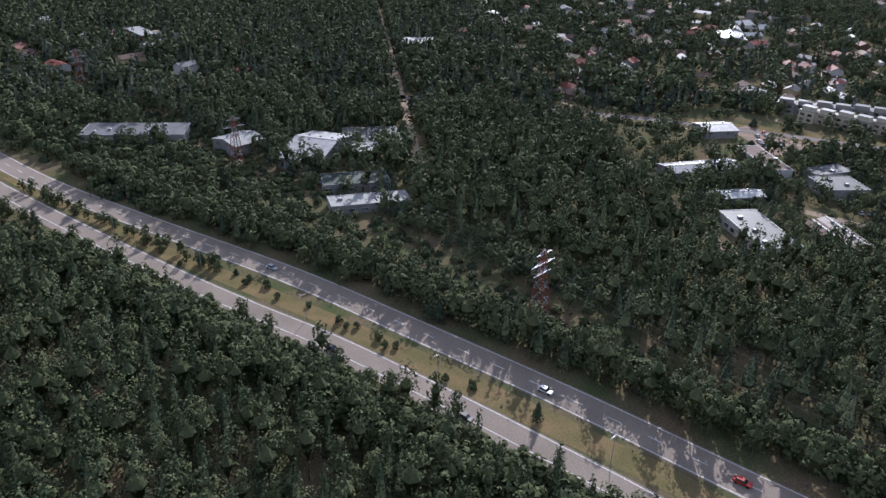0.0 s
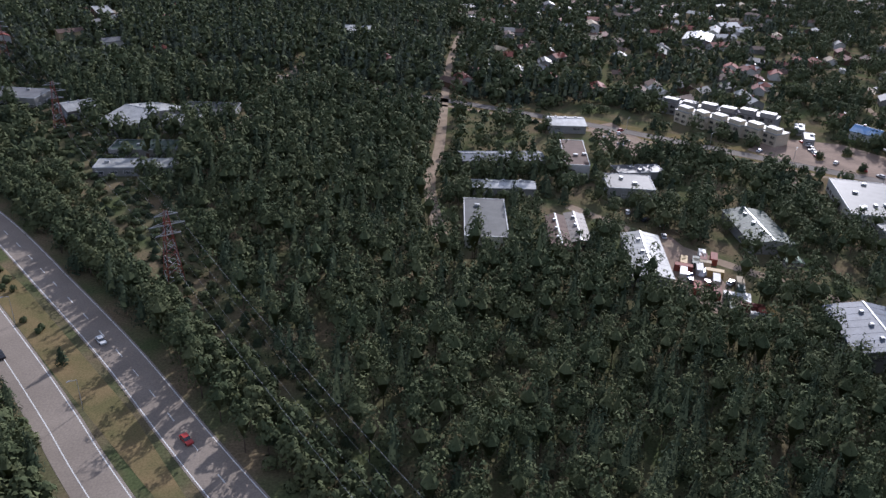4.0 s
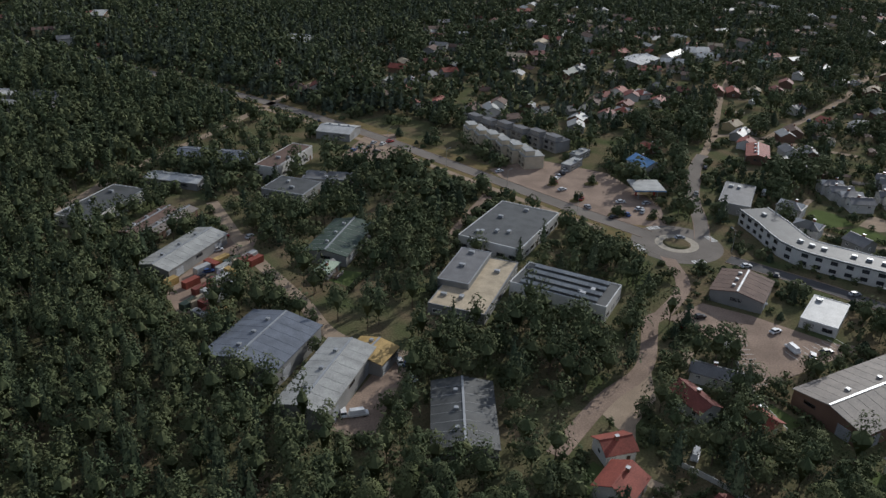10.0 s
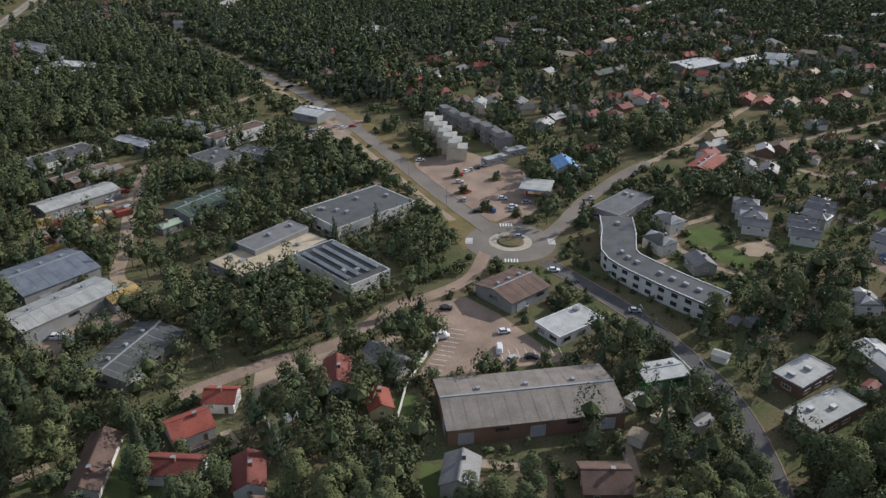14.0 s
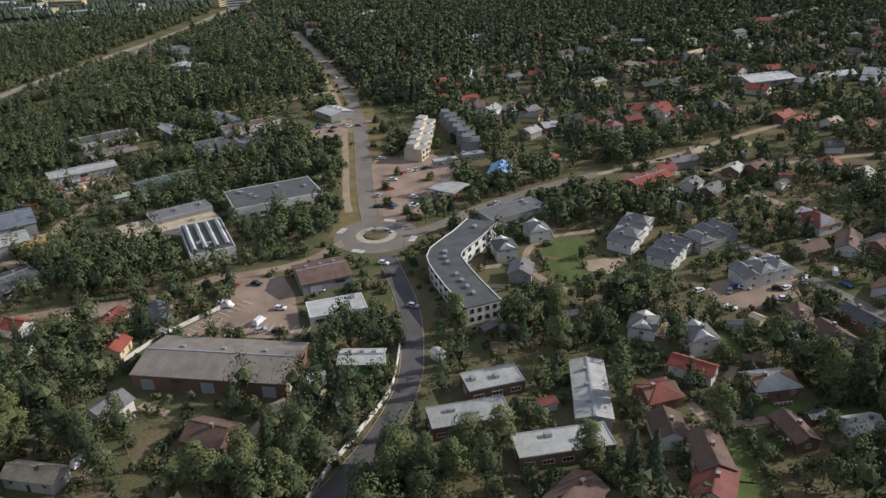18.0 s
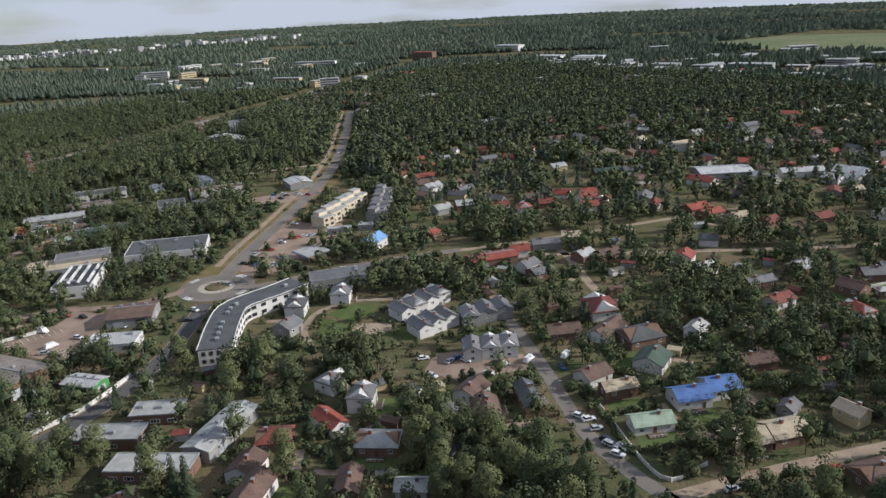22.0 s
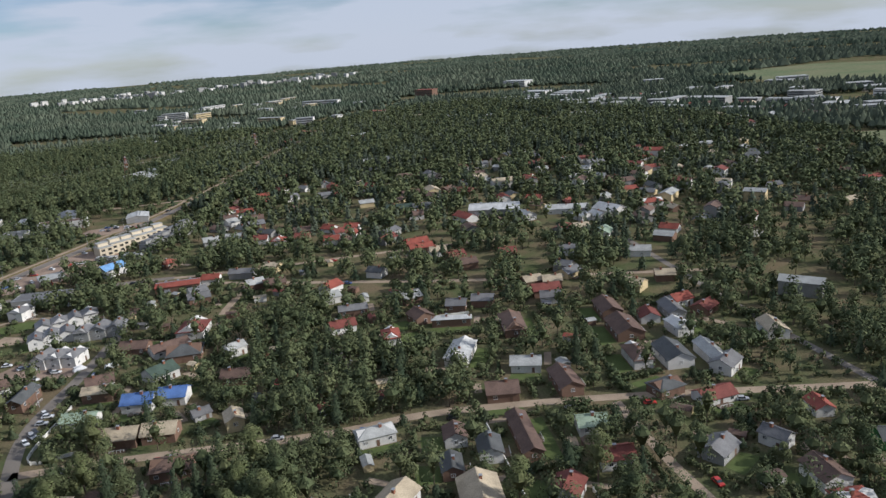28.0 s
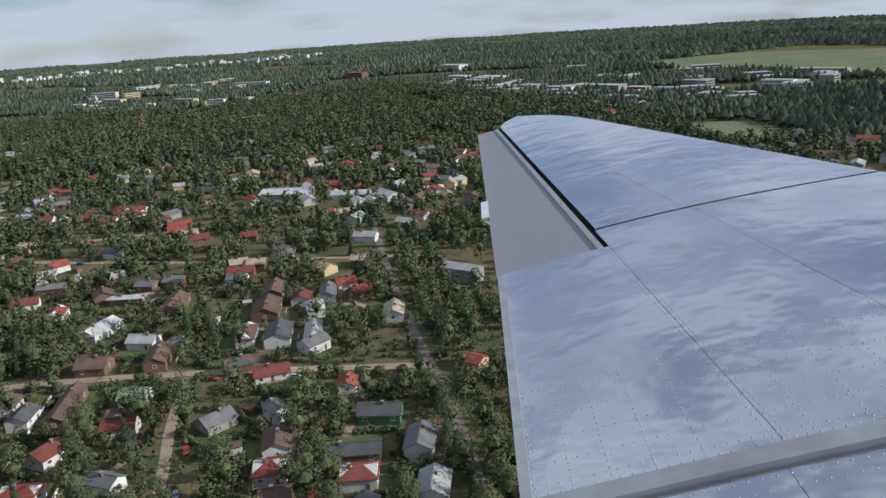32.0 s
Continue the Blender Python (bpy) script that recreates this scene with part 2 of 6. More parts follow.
def take(x, y, rot, l, w, margin=1.5, paved=False):
    c, s = math.cos(radians(rot)), math.sin(radians(rot))
    reach = int(math.hypot(l, w) / 2 + margin) + 2
    x0, y0 = int(x - reach - GX), int(y - reach - GY)
    if x0 < 0 or y0 < 0 or x0 + 2 * reach >= GN or y0 + 2 * reach >= GN:
        return
    xs, ys = np.meshgrid(np.arange(x0, x0 + 2 * reach) + GX - x, np.arange(y0, y0 + 2 * reach) + GY - y, indexing="ij")
    inside = (abs(xs * c + ys * s) < l / 2 + margin) & (abs(ys * c - xs * s) < w / 2 + margin)
    TAKEN[x0:x0 + 2 * reach, y0:y0 + 2 * reach] |= inside
    if paved:
        OPEN[x0:x0 + 2 * reach, y0:y0 + 2 * reach] |= inside


def is_taken(x, y, area=None):
    area = TAKEN if area is None else area
    i, j = (np.asarray(x) - GX).astype(int), (np.asarray(y) - GY).astype(int)
    inside = (i >= 0) & (j >= 0) & (i < GN) & (j < GN)
    return inside & area[i.clip(0, GN - 1), j.clip(0, GN - 1)]


# ---------------------------------------------------------------- ground and roads
edge = 4000
ground_mesh = mesh_of("ground", [(350 + edge * math.cos(i * math.pi / 90), 250 + edge * math.sin(i * math.pi / 90), 0) for i in range(180)], [tuple(range(180))], M["GROUND"])
tagged(new("ground", ground_mesh), "flat grassy ground of the town and woods", "ground", kind="structure")


def smooth_line(pts, step=4.0):
    pts = [Vector((*p, 0)) for p in pts]
    pts = [2 * pts[0] - pts[1]] + pts + [2 * pts[-1] - pts[-2]]
    out = []
    for a, b, c, d in zip(pts, pts[1:], pts[2:], pts[3:]):
        n = max(2, int((c - b).length / step))
        for k in range(n):
            t = k / n
            out.append(0.5 * (2 * b + (c - a) * t + (2 * a - 5 * b + 4 * c - d) * t * t + (3 * b - a - 3 * c + d) * t ** 3))
    return out + [pts[-2]]


def strip(line, left, right, z0, z1):
    """A raised band along a line, with vertical sides."""
    v, f = [], []
    for i, p in enumerate(line):
        d = (line[min(i + 1, len(line) - 1)] - line[max(i - 1, 0)]).normalized()
        n = Vector((-d.y, d.x, 0))
        a, b = p + n * left, p + n * right
        v += [(a.x, a.y, z0), (a.x, a.y, z1), (b.x, b.y, z1), (b.x, b.y, z0)]
        if i:
            k = 4 * i
            f += [(k - 4 + j, k + j, k + j + 1, k - 3 + j) for j in range(3)]
    return v, f


def road(width, key, *pts, name="road", label="", dashed=False, kerb=False, shaded=False, lines=None):
    line = smooth_line(pts)
    for a, b in zip(line, line[1:]):
        d = b - a
        take((a.x + b.x) / 2, (a.y + b.y) / 2, math.degrees(math.atan2(d.y, d.x)), d.length, width, 0.6 if shaded else 1.2, not shaded)
    v, f = strip(line, width / 2, -width / 2, -0.2, 0.05)
    ob = tagged(new(name, mesh_of(name, v, f, M[key])), label or ("grey asphalt street between trees" if key == "ASPHALT" else "pale gravel lane between gardens"), "road", kind="structure")
    if kerb:
        for side in (1, -1):
            v, f = strip(line, side * width / 2 + 0.15, side * width / 2 - 0.15, -0.2, 0.15)
            part("kerb", mesh_of("kerb", v, f, M["YARD"]), ob)
    if dashed:
        for out in lines or (width / 2 - 0.6, 0.6 - width / 2):
            v, f = strip(line, out + 0.12, out - 0.12, 0.02, 0.056)
            part("edge_line", mesh_of("edge_line", v, f, M["PAINT"]), ob)
    if dashed and dashed != "edges":
        v, f = [], []
        for a, b in zip(line[::3], line[1::3]):
            sv, sf = strip([a, b], 0.12, -0.12, 0.02, 0.056)
            f += [[i + len(v) for i in q] for q in sf]
            v += sv
        part("centre_line", mesh_of("centre_line", v, f, M["PAINT"]), ob)
    return ob


def patch(name, key, label, *pts, z=0.03, block=True, category="ground"):
    """A flat paved or planted area with a low edge."""
    n = len(pts)
    v = [(x, y, -0.2) for x, y in pts] + [(x, y, z) for x, y in pts]
    f = [tuple(range(n, 2 * n))] + [(i, (i + 1) % n, n + (i + 1) % n, n + i) for i in range(n)]
    ob = tagged(new(name, mesh_of(name, v, f, M[key])), label, category, kind="structure")
    if block:
        xs, ys = np.array([p[0] for p in pts]), np.array([p[1] for p in pts])
        gx, gy = np.meshgrid(np.arange(int(xs.min()), int(xs.max()) + 1), np.arange(int(ys.min()), int(ys.max()) + 1), indexing="ij")
        hit = np.zeros(gx.shape, bool)
        for i in range(n):
            (xa, ya), (xb, yb) = pts[i], pts[(i + 1) % n]
            if ya != yb:
                hit ^= ((ya > gy) != (yb > gy)) & (gx < (xb - xa) * (gy - ya) / (yb - ya) + xa)
        TAKEN[gx[hit] - GX, gy[hit] - GY] = True
        OPEN[gx[hit] - GX, gy[hit] - GY] = True
    return ob


def ring(x, y, rx, ry=None, n=40, turn=0):
    ry, c, s = ry or rx, math.cos(radians(turn)), math.sin(radians(turn))
    return [(x + rx * math.cos(a) * c - ry * math.sin(a) * s, y + rx * math.cos(a) * s + ry * math.sin(a) * c) for a in (2 * math.pi * i / n for i in range(n))]


# ---------------------------------------------------------------- buildings
SHARED = {}


def window_meshes(w, h, dark=False):
    key = (round(w, 1), round(h, 1), dark)
    if key not in SHARED:
        w, h, _ = key
        t, m = 0.12, M["DARK_FRAME" if dark else "FRAME"]
        bars = [(-w / 2, -0.06, 0, w / 2, 0.1, t), (-w / 2, -0.06, h - t, w / 2, 0.1, h), (-w / 2, -0.06, t, -w / 2 + t, 0.1, h - t), (w / 2 - t, -0.06, t, w / 2, 0.1, h - t)]
        bars += [(x - 0.04, -0.05, t, x + 0.04, 0.08, h - t) for x in ([0] if w < 2 else [-w / 6, w / 6])]
        SHARED[key] = (boxes("window", m, *bars), boxes("pane", M["GLASS"], (-w / 2 + t, 0.0, t, w / 2 - t, 0.04, h - t)))
    return SHARED[key]


def window(parent, x, y, z, turn, w, h, dark=False):
    frame_mesh, pane_mesh = window_meshes(w, h, dark)
    ob = part("window", frame_mesh, parent, pose(x, y, z, 0, 0, turn))
    part("pane", pane_mesh, ob)
    return ob


def side_points(l, w, n_long, n_short):
    """Places and turns of evenly spaced openings round a rectangle; turn 0 faces -y."""
    for sign, turn in ((-1, 0), (1, 180)):
        for i in range(n_long):
            yield ((i + 0.5) / n_long - 0.5) * l, sign * w / 2, turn
    for sign, turn in ((1, 90), (-1, -90)):
        for i in range(n_short):
            yield sign * l / 2, ((i + 0.5) / n_short - 0.5) * w, turn


def gable_wall(name, l, w, h, rise, m):
    v = [(x, y, z) for x in (-l / 2, l / 2) for y, z in ((-w / 2, -0.3), (w / 2, -0.3), (w / 2, h), (0, h + rise), (-w / 2, h))]
    f = [(0, 4, 3, 2, 1), (5, 6, 7, 8, 9)] + [(i, (i + 1) % 5, 5 + (i + 1) % 5, 5 + i) for i in range(5)]
    return mesh_of(name, v, f, m)


def gable_roof(name, l, w, h, rise, m, over=0.5, thick=0.18):
    k = rise / (w / 2)
    y, low = w / 2 + over, h - over * k
    ring_yz = [(-y, low), (0, h + rise), (y, low), (y, low + thick), (0, h + rise + thick), (-y, low + thick)]
    v = [(x, a, b + 0.02) for x in (-l / 2 - over, l / 2 + over) for a, b in ring_yz]
    f = [(0, 1, 4, 5), (1, 2, 3, 4), (6, 11, 10, 7), (7, 10, 9, 8)] + [(i, 6 + i, 6 + (i + 1) % 6, (i + 1) % 6) for i in range(6)]
    return mesh_of(name, v, f, m)


def hip_roof(name, l, w, h, rise, m, over=0.5):
    x, y = l / 2 + over, w / 2 + over
    r = max(l / 2 - w / 2, 0.3)
    v = [(-x, -y, h), (x, -y, h), (x, y, h), (-x, y, h), (-x, -y, h + 0.18), (x, -y, h + 0.18), (x, y, h + 0.18), (-x, y, h + 0.18), (-r, 0, h + rise + 0.18), (r, 0, h + rise + 0.18)]
    f = [(0, 3, 2, 1), (0, 1, 5, 4), (1, 2, 6, 5), (2, 3, 7, 6), (3, 0, 4, 7), (4, 5, 9, 8), (6, 7, 8, 9), (5, 6, 9), (7, 4, 8)]
    return mesh_of(name, v, f, m)


PLOTS = []


def house(x, y, rot, l, w, h, roof, wall, detail=True, group="houses of the garden suburb"):
    if w > l:
        l, w, rot = w, l, rot + 90
    if detail and group == "houses of the garden suburb":
        PLOTS.append((x, y, rot, l, w))
    take(x, y, rot, l, w, 2.0)
    h *= 0.76
    rise = w * 0.21 + 0.3
    words = f"{M[wall]['words']}-walled detached house with a {M[roof]['words']} roof among garden trees"
    ob = tagged(new("house"), words, "house", group)
    ob.matrix_basis = pose(x, y, 0, 0, 0, rot)
    part("wall", gable_wall("wall", l, w, h, rise, M[wall]), ob)
    hip = detail and random.random() < 0.2
    roof_ob = part("roof", hip_roof("roof", l, w, h, rise, M[roof]) if hip else gable_roof("roof", l, w, h, rise, M[roof]), ob)
    if not hip and detail:
        part("ridge_cap", boxes("ridge_cap", M[roof], (-l / 2 - 0.5, -0.2, h + rise + 0.14, l / 2 + 0.5, 0.2, h + rise + 0.27)), roof_ob)
    cx = random.uniform(-l / 4, l / 4)
    stack = part("chimney", bevel_box("chimney", M["BRICK"], cx - 0.45, -0.95, h + rise * 0.5, cx + 0.45, -0.15, h + rise + 1.0, 0.04), ob)
    if not detail:
        return ob
    part("chimney_cap", boxes("chimney_cap", M["STEEL"], (cx - 0.55, -1.05, h + rise + 1.0, cx + 0.55, -0.05, h + rise + 1.1)), stack)
    floors = 2 if h > 4.4 else 1
    for k in range(floors):
        for i, (px, py, turn) in enumerate(side_points(l, w, 3 if l > 11 else 2, 1)):
            if k == 0 and i == 1:
                part("door", boxes("door", M["DOOR"], (-0.5, -0.08, 0, 0.5, 0.1, 2.1)), ob, pose(px, py, 0.1, 0, 0, turn))
            else:
                window(ob, px, py, 0.9 + 2.6 * k if floors == 2 else max(0.9, h - 2.0), turn, 1.4, 1.3)
    if random.random() < 0.4:
        deck = part("terrace", boxes("terrace", M["BARK"], (-2.5, -w / 2 - 2.6, -0.1, 2.5, -w / 2 - 0.02, 0.35)), ob)
        part("rail", boxes("rail", M["FRAME"], (-2.5, -w / 2 - 2.6, 1.1, 2.5, -w / 2 - 2.5, 1.2), *[(px - 0.05, -w / 2 - 2.6, 0.35, px + 0.05, -w / 2 - 2.5, 1.1) for px in (-2.4, -1.2, 0, 1.2, 2.4)]), deck)
    return ob


def hall(x, y, rot, l, w, h, roof, axis, wall="WALL_GREY"):
    if axis == "y":
        l, w, rot = w, l, rot + 90
    take(x, y, rot, l, w, 2.0)
    h *= 0.82
    rise = w * 0.085 + 0.2
    ob = tagged(new("industrial_hall"), f"{M[wall]['words']} sheet-clad hall with a low {M[roof]['words']} metal roof", "hall", "halls of the industrial estate")
    ob.matrix_basis = pose(x, y, 0, 0, 0, rot)
    part("wall", gable_wall("wall", l, w, h, rise, M[wall]), ob)
    roof_ob = part("roof", gable_roof("roof", l, w, h, rise, M[roof], 0.4, 0.25), ob)
    part("ridge_cap", boxes("ridge_cap", M["STEEL"], (-l / 2 - 0.3, -0.3, h + rise + 0.2, l / 2 + 0.3, 0.3, h + rise + 0.42)), roof_ob)
    slope = math.hypot(w / 2 + 0.4, rise * (1 + 0.8 / w))
    tilt = math.degrees(math.atan2(rise, w / 2))
    seam = SHARED.setdefault(("seam", round(slope, 1)), boxes("roof_seam", M[roof], (-0.035, 0.25, 0.0, 0.035, slope, 0.05)))
    for i in range(int(l / 3.6)):
        for flip in (0, 180):
            part("roof_seam", seam, roof_ob, pose(-l / 2 + 1.8 + i * 3.6, 0, h + rise + 0.26, 0, 0, flip) @ pose(0, 0, 0, -tilt))
    vent = SHARED.setdefault("vent", bevel_box("roof_vent", M["STEEL"], -0.6, -0.6, 0, 0.6, 0.6, 1.1, 0.12))
    for i in range(3):
        part("roof_vent", vent, ob, pose(l * (i - 1) * 0.28, w * 0.12, h + rise * 0.7))
    if ("gate", round(h)) not in SHARED:
        steps = [(y, 0.05 + k * 0.25 + d) for k in range(int(min(h - 1, 4.2) / 0.25)) for y, d in ((-0.06, 0.0), (-0.12, 0.12))]
        v = [(px, y, z) for y, z in steps for px in (-2.0, 2.0)] + [(px, 0.05, z) for z in (steps[0][1], steps[-1][1]) for px in (-2.0, 2.0)]
        n = 2 * len(steps)
        SHARED["gate", round(h)] = mesh_of("gate", v, [(i, i + 1, i + 3, i + 2) for i in range(0, n - 2, 2)] + [(n - 2, n - 1, n + 3, n + 2), (n, n + 1, 1, 0)], M["GATE"])
    gate = SHARED["gate", round(h)]
    for i, (px, py, turn) in enumerate(side_points(l, w, max(2, int(l / 9)), max(1, int(w / 9)))):
        if i % 2 == 0:
            part("gate", gate, ob, pose(px, py, 0, 0, 0, turn))
        else:
            window(ob, px, py, h - 2.0, turn, 3.6, 1.2, True)
    return ob


def block(x, y, rot, l, w, h, roof, wall, name="office_block", label="", skylights=0):
    take(x, y, rot, l, w, 2.0)
    h = max(3.6, h * 0.82)
    ob = tagged(new(name), label or f"{M[wall]['words']} flat-roofed building with a {M[roof]['words']} roof and rows of windows", "building", "flat-roofed buildings")
    ob.matrix_basis = pose(x, y, 0, 0, 0, rot)
    part("wall", boxes("wall", M[wall], (-l / 2, -w / 2, -0.3, l / 2, w / 2, h - 0.4)), ob)
    roof_ob = part("roof", boxes("roof", M[roof], (-l / 2 + 0.25, -w / 2 + 0.25, h - 0.4, l / 2 - 0.25, w / 2 - 0.25, h - 0.15)), ob)
    part("parapet", boxes("parapet", M["FRAME" if wall == "WALL_WHITE" else "GATE"], (-l / 2 - 0.05, -w / 2 - 0.05, h - 0.4, l / 2 + 0.05, -w / 2 + 0.25, h), (-l / 2 - 0.05, w / 2 - 0.25, h - 0.4, l / 2 + 0.05, w / 2 + 0.05, h),
         (-l / 2 - 0.05, -w / 2 + 0.25, h - 0.4, -l / 2 + 0.25, w / 2 - 0.25, h), (l / 2 - 0.25, -w / 2 + 0.25, h - 0.4, l / 2 + 0.05, w / 2 - 0.25, h)), roof_ob)
    vent = SHARED.setdefault("roof_unit", bevel_box("roof_unit", M["STEEL"], -1.0, -0.7, 0, 1.0, 0.7, 1.0, 0.12))
    for i in range(max(2, int(l * w / 160))):
        part("roof_unit", vent, roof_ob, pose(random.uniform(-0.4, 0.4) * l, random.uniform(-0.35, 0.35) * w, h - 0.16, 0, 0, random.choice((0, 90))))
    for i in range(skylights):
        part("skylight", gable_roof("skylight", w * 0.8, 1.6, 0.5, 0.7, M["ROOF_WHITE"], 0.05), roof_ob, pose(((i + 0.5) / skylights - 0.5) * l, 0, h - 0.2, 0, 0, 90))
    floors = max(1, int((h - 0.6) / 3))
    for k in range(floors):
        for i, (px, py, turn) in enumerate(side_points(l, w, max(2, int(l / 4.8)), max(1, int(w / 4.8)))):
            if k == 0 and i % 7 == 3:
                part("door", boxes("door", M["DOOR"], (-0.6, -0.08, 0, 0.6, 0.1, 2.2)), ob, pose(px, py, 0.05, 0, 0, turn))
            else:
                window(ob, px, py, 1.0 + k * (h - 0.6) / floors, turn, 3.0, 1.4, wall == "WALL_WHITE")
    return ob


def curved_block(pts, w, h, roof, wall, label):
    """A long apartment house that bends along a line."""
    line = smooth_line(pts, 4.5)
    for a, b in zip(line, line[1:]):
        d = b - a
        take((a.x + b.x) / 2, (a.y + b.y) / 2, math.degrees(math.atan2(d.y, d.x)), d.length, w, 2.0)
    ob = tagged(new("apartment_house"), label, "building", "flat-roofed buildings")
    v, f = strip(line, w / 2, -w / 2, -0.3, h - 0.4)
    part("wall", mesh_of("wall", v, f + [(0, 1, 2, 3), tuple(len(v) - 4 + i for i in (3, 2, 1, 0))], M[wall]), ob)
    v, f = strip(line, w / 2 + 0.5, -w / 2 - 0.5, h - 0.4, h)
    roof_ob = part("roof", mesh_of("roof", v, f + [(0, 1, 2, 3), tuple(len(v) - 4 + i for i in (3, 2, 1, 0))] + [(i, i + 3, i + 7, i + 4) for i in range(0, len(v) - 4, 4)], M[roof]), ob)
    for side in (1, -1):
        v, f = strip(line, side * (w / 2 + 0.3) + 0.15, side * (w / 2 + 0.3) - 0.15, h - 0.1, h + 0.25)
        part("parapet", mesh_of("parapet", v, f, M["FRAME"]), roof_ob)
    vent = SHARED["roof_unit"]
    for p, q in zip(line, line[1:]):
        d = q - p
        turn = math.degrees(math.atan2(d.y, d.x))
        mid = (p + q) / 2
        for side, t in ((-1, 0), (1, 180)):
            for z in (1.0, 4.0):
                window(ob, mid.x + side * -math.sin(radians(turn)) * w / 2, mid.y + side * math.cos(radians(turn)) * w / 2, z, turn + t, 2.4, 1.5, True)
        if random.random() < 0.4:
            part("roof_unit", vent, roof_ob, pose(mid.x, mid.y, h, 0, 0, turn))
    d = line[1] - line[0]
    turn = math.degrees(math.atan2(d.y, d.x))
    for k in range(4):
        for z in (1.0, 4.0):
            o = (k - 1.5) * 2.7
            window(ob, line[0].x - o * math.sin(radians(turn)), line[0].y + o * math.cos(radians(turn)), z, turn - 90, 1.4, 1.6, True)
    return ob


def filling_station(x, y, rot, l, w, h):
    take(x, y, rot, l, w, 1.0, True)
    ob = tagged(new("filling_station"), "white flat canopy of a filling station on thin steel columns", "filling station")
    ob.matrix_basis = pose(x, y, 0, 0, 0, rot)
    top = part("canopy", bevel_box("canopy", M["ROOF_LIGHT"], -l / 2, -w / 2, h - 0.7, l / 2, w / 2, h, 0.08), ob)
    part("fascia", boxes("fascia", M["ROOF_SKYBLUE"], (-l / 2 - 0.06, -w / 2 - 0.06, h - 0.55, l / 2 + 0.06, -w / 2 - 0.003, h - 0.15), (-l / 2 - 0.06, w / 2 + 0.003, h - 0.55, l / 2 + 0.06, w / 2 + 0.06, h - 0.15)), top)
    for sx in (-0.3, 0.3):
        for sy in (-0.3, 0.3):
            part("column", tube("column", M["STEEL"], 0.16, h - 0.7, 8), ob, pose(sx * l, sy * w, 0))
        part("pump", bevel_box("pump", M["CAR_RED"], sx * l - 0.3, -0.5, 0.05, sx * l + 0.3, 0.5, 1.7, 0.08), ob)
    return ob


def shed(x, y, rot, l, w, h, roof, wall):
    take(x, y, rot, l, w, 1.0)
    ob = tagged(new("garden_shed"), f"small {M[wall]['words']} garden shed with a {M[roof]['words']} roof", "shed", "garden sheds")
    ob.matrix_basis = pose(x, y, 0, 0, 0, rot)
    part("wall", gable_wall("wall", l, w, h, 0.6, M[wall]), ob)
    part("roof", gable_roof("roof", l, w, h, 0.6, M[roof], 0.3, 0.12), ob)
    return ob


# ---------------------------------------------------------------- vehicles, masts, fences
def car_meshes(key, l=4.3, w=1.75, van=False):
    tag = (key, van)
    if tag not in SHARED:
        h = 0.95 if not van else 1.1
        bm = bmesh.new()
        prof = [(-l / 2, 0.3), (l / 2, 0.3), (l / 2, 0.72), (l / 2 - 0.25, h - 0.12), (-l / 2 + 0.15, h), (-l / 2, 0.8)]
        sides = [[bm.verts.new((px, s * w / 2, pz)) for px, pz in prof] for s in (-1, 1)]
        bm.faces.new(sides[0])
        bm.faces.new(sides[1][::-1])
        for i in range(6):
            bm.faces.new([sides[0][i], sides[1][i], sides[1][(i + 1) % 6], sides[0][(i + 1) % 6]])
        bmesh.ops.recalc_face_normals(bm, faces=bm.faces[:])
        bmesh.ops.bevel(bm, geom=bm.edges[:], offset=0.08, segments=2, affect="EDGES")
        body = bpy.data.meshes.new("body")
        bm.to_mesh(body)
        bm.free()
        body.materials.append(M[key])
        a, b, top = (-l / 2 + 0.25, l / 2 - 0.75, 2.1) if van else (-l / 2 + 0.5, l / 2 - 1.2, 1.45)
        v = [(a, -0.8, h - 0.06), (b, -0.8, h - 0.06), (b, 0.8, h - 0.06), (a, 0.8, h - 0.06), (a + 0.3, -0.66, top), (b - 0.65, -0.66, top), (b - 0.65, 0.66, top), (a + 0.3, 0.66, top)]
        cabin = mesh_of("cabin", v, BOX_FACES, M["GLASS"] if not van else M[key])
        lid = boxes("roof", M[key], (a + 0.28, -0.68, top - 0.01, b - 0.63, 0.68, top + 0.05))
        wheel = tube("wheel", M["RUBBER"], 0.32, 0.22, 12)
        SHARED[tag] = (body, cabin, lid, wheel)
    return SHARED[tag]


CARS = {}


def car(x, y, rot, key, van=False, group="parked cars"):
    if (key, van) in CARS:
        return copy_thing(CARS[key, van], pose(x, y, 0.05, 0, 0, rot))
    body, cabin, lid, wheel = car_meshes(key, 5.4 if van else 4.3, 1.9 if van else 1.75, van)
    ob = tagged(new("van" if van else "car"), f"{key[4:].lower()} {'delivery van' if van else 'passenger car'} parked beside the road", "van" if van else "car", group)
    ob.matrix_basis = pose(x, y, 0.05, 0, 0, rot)
    part("body", body, ob)
    part("cabin", cabin, ob)
    part("roof", lid, ob)
    for px in (-1.3, 1.35):
        for py, turn in ((-0.68, 0), (0.9, 0)):
            part("wheel", wheel, ob, pose(px, py, 0.32, 90, 0, turn))
    CARS[key, van] = ob
    return ob


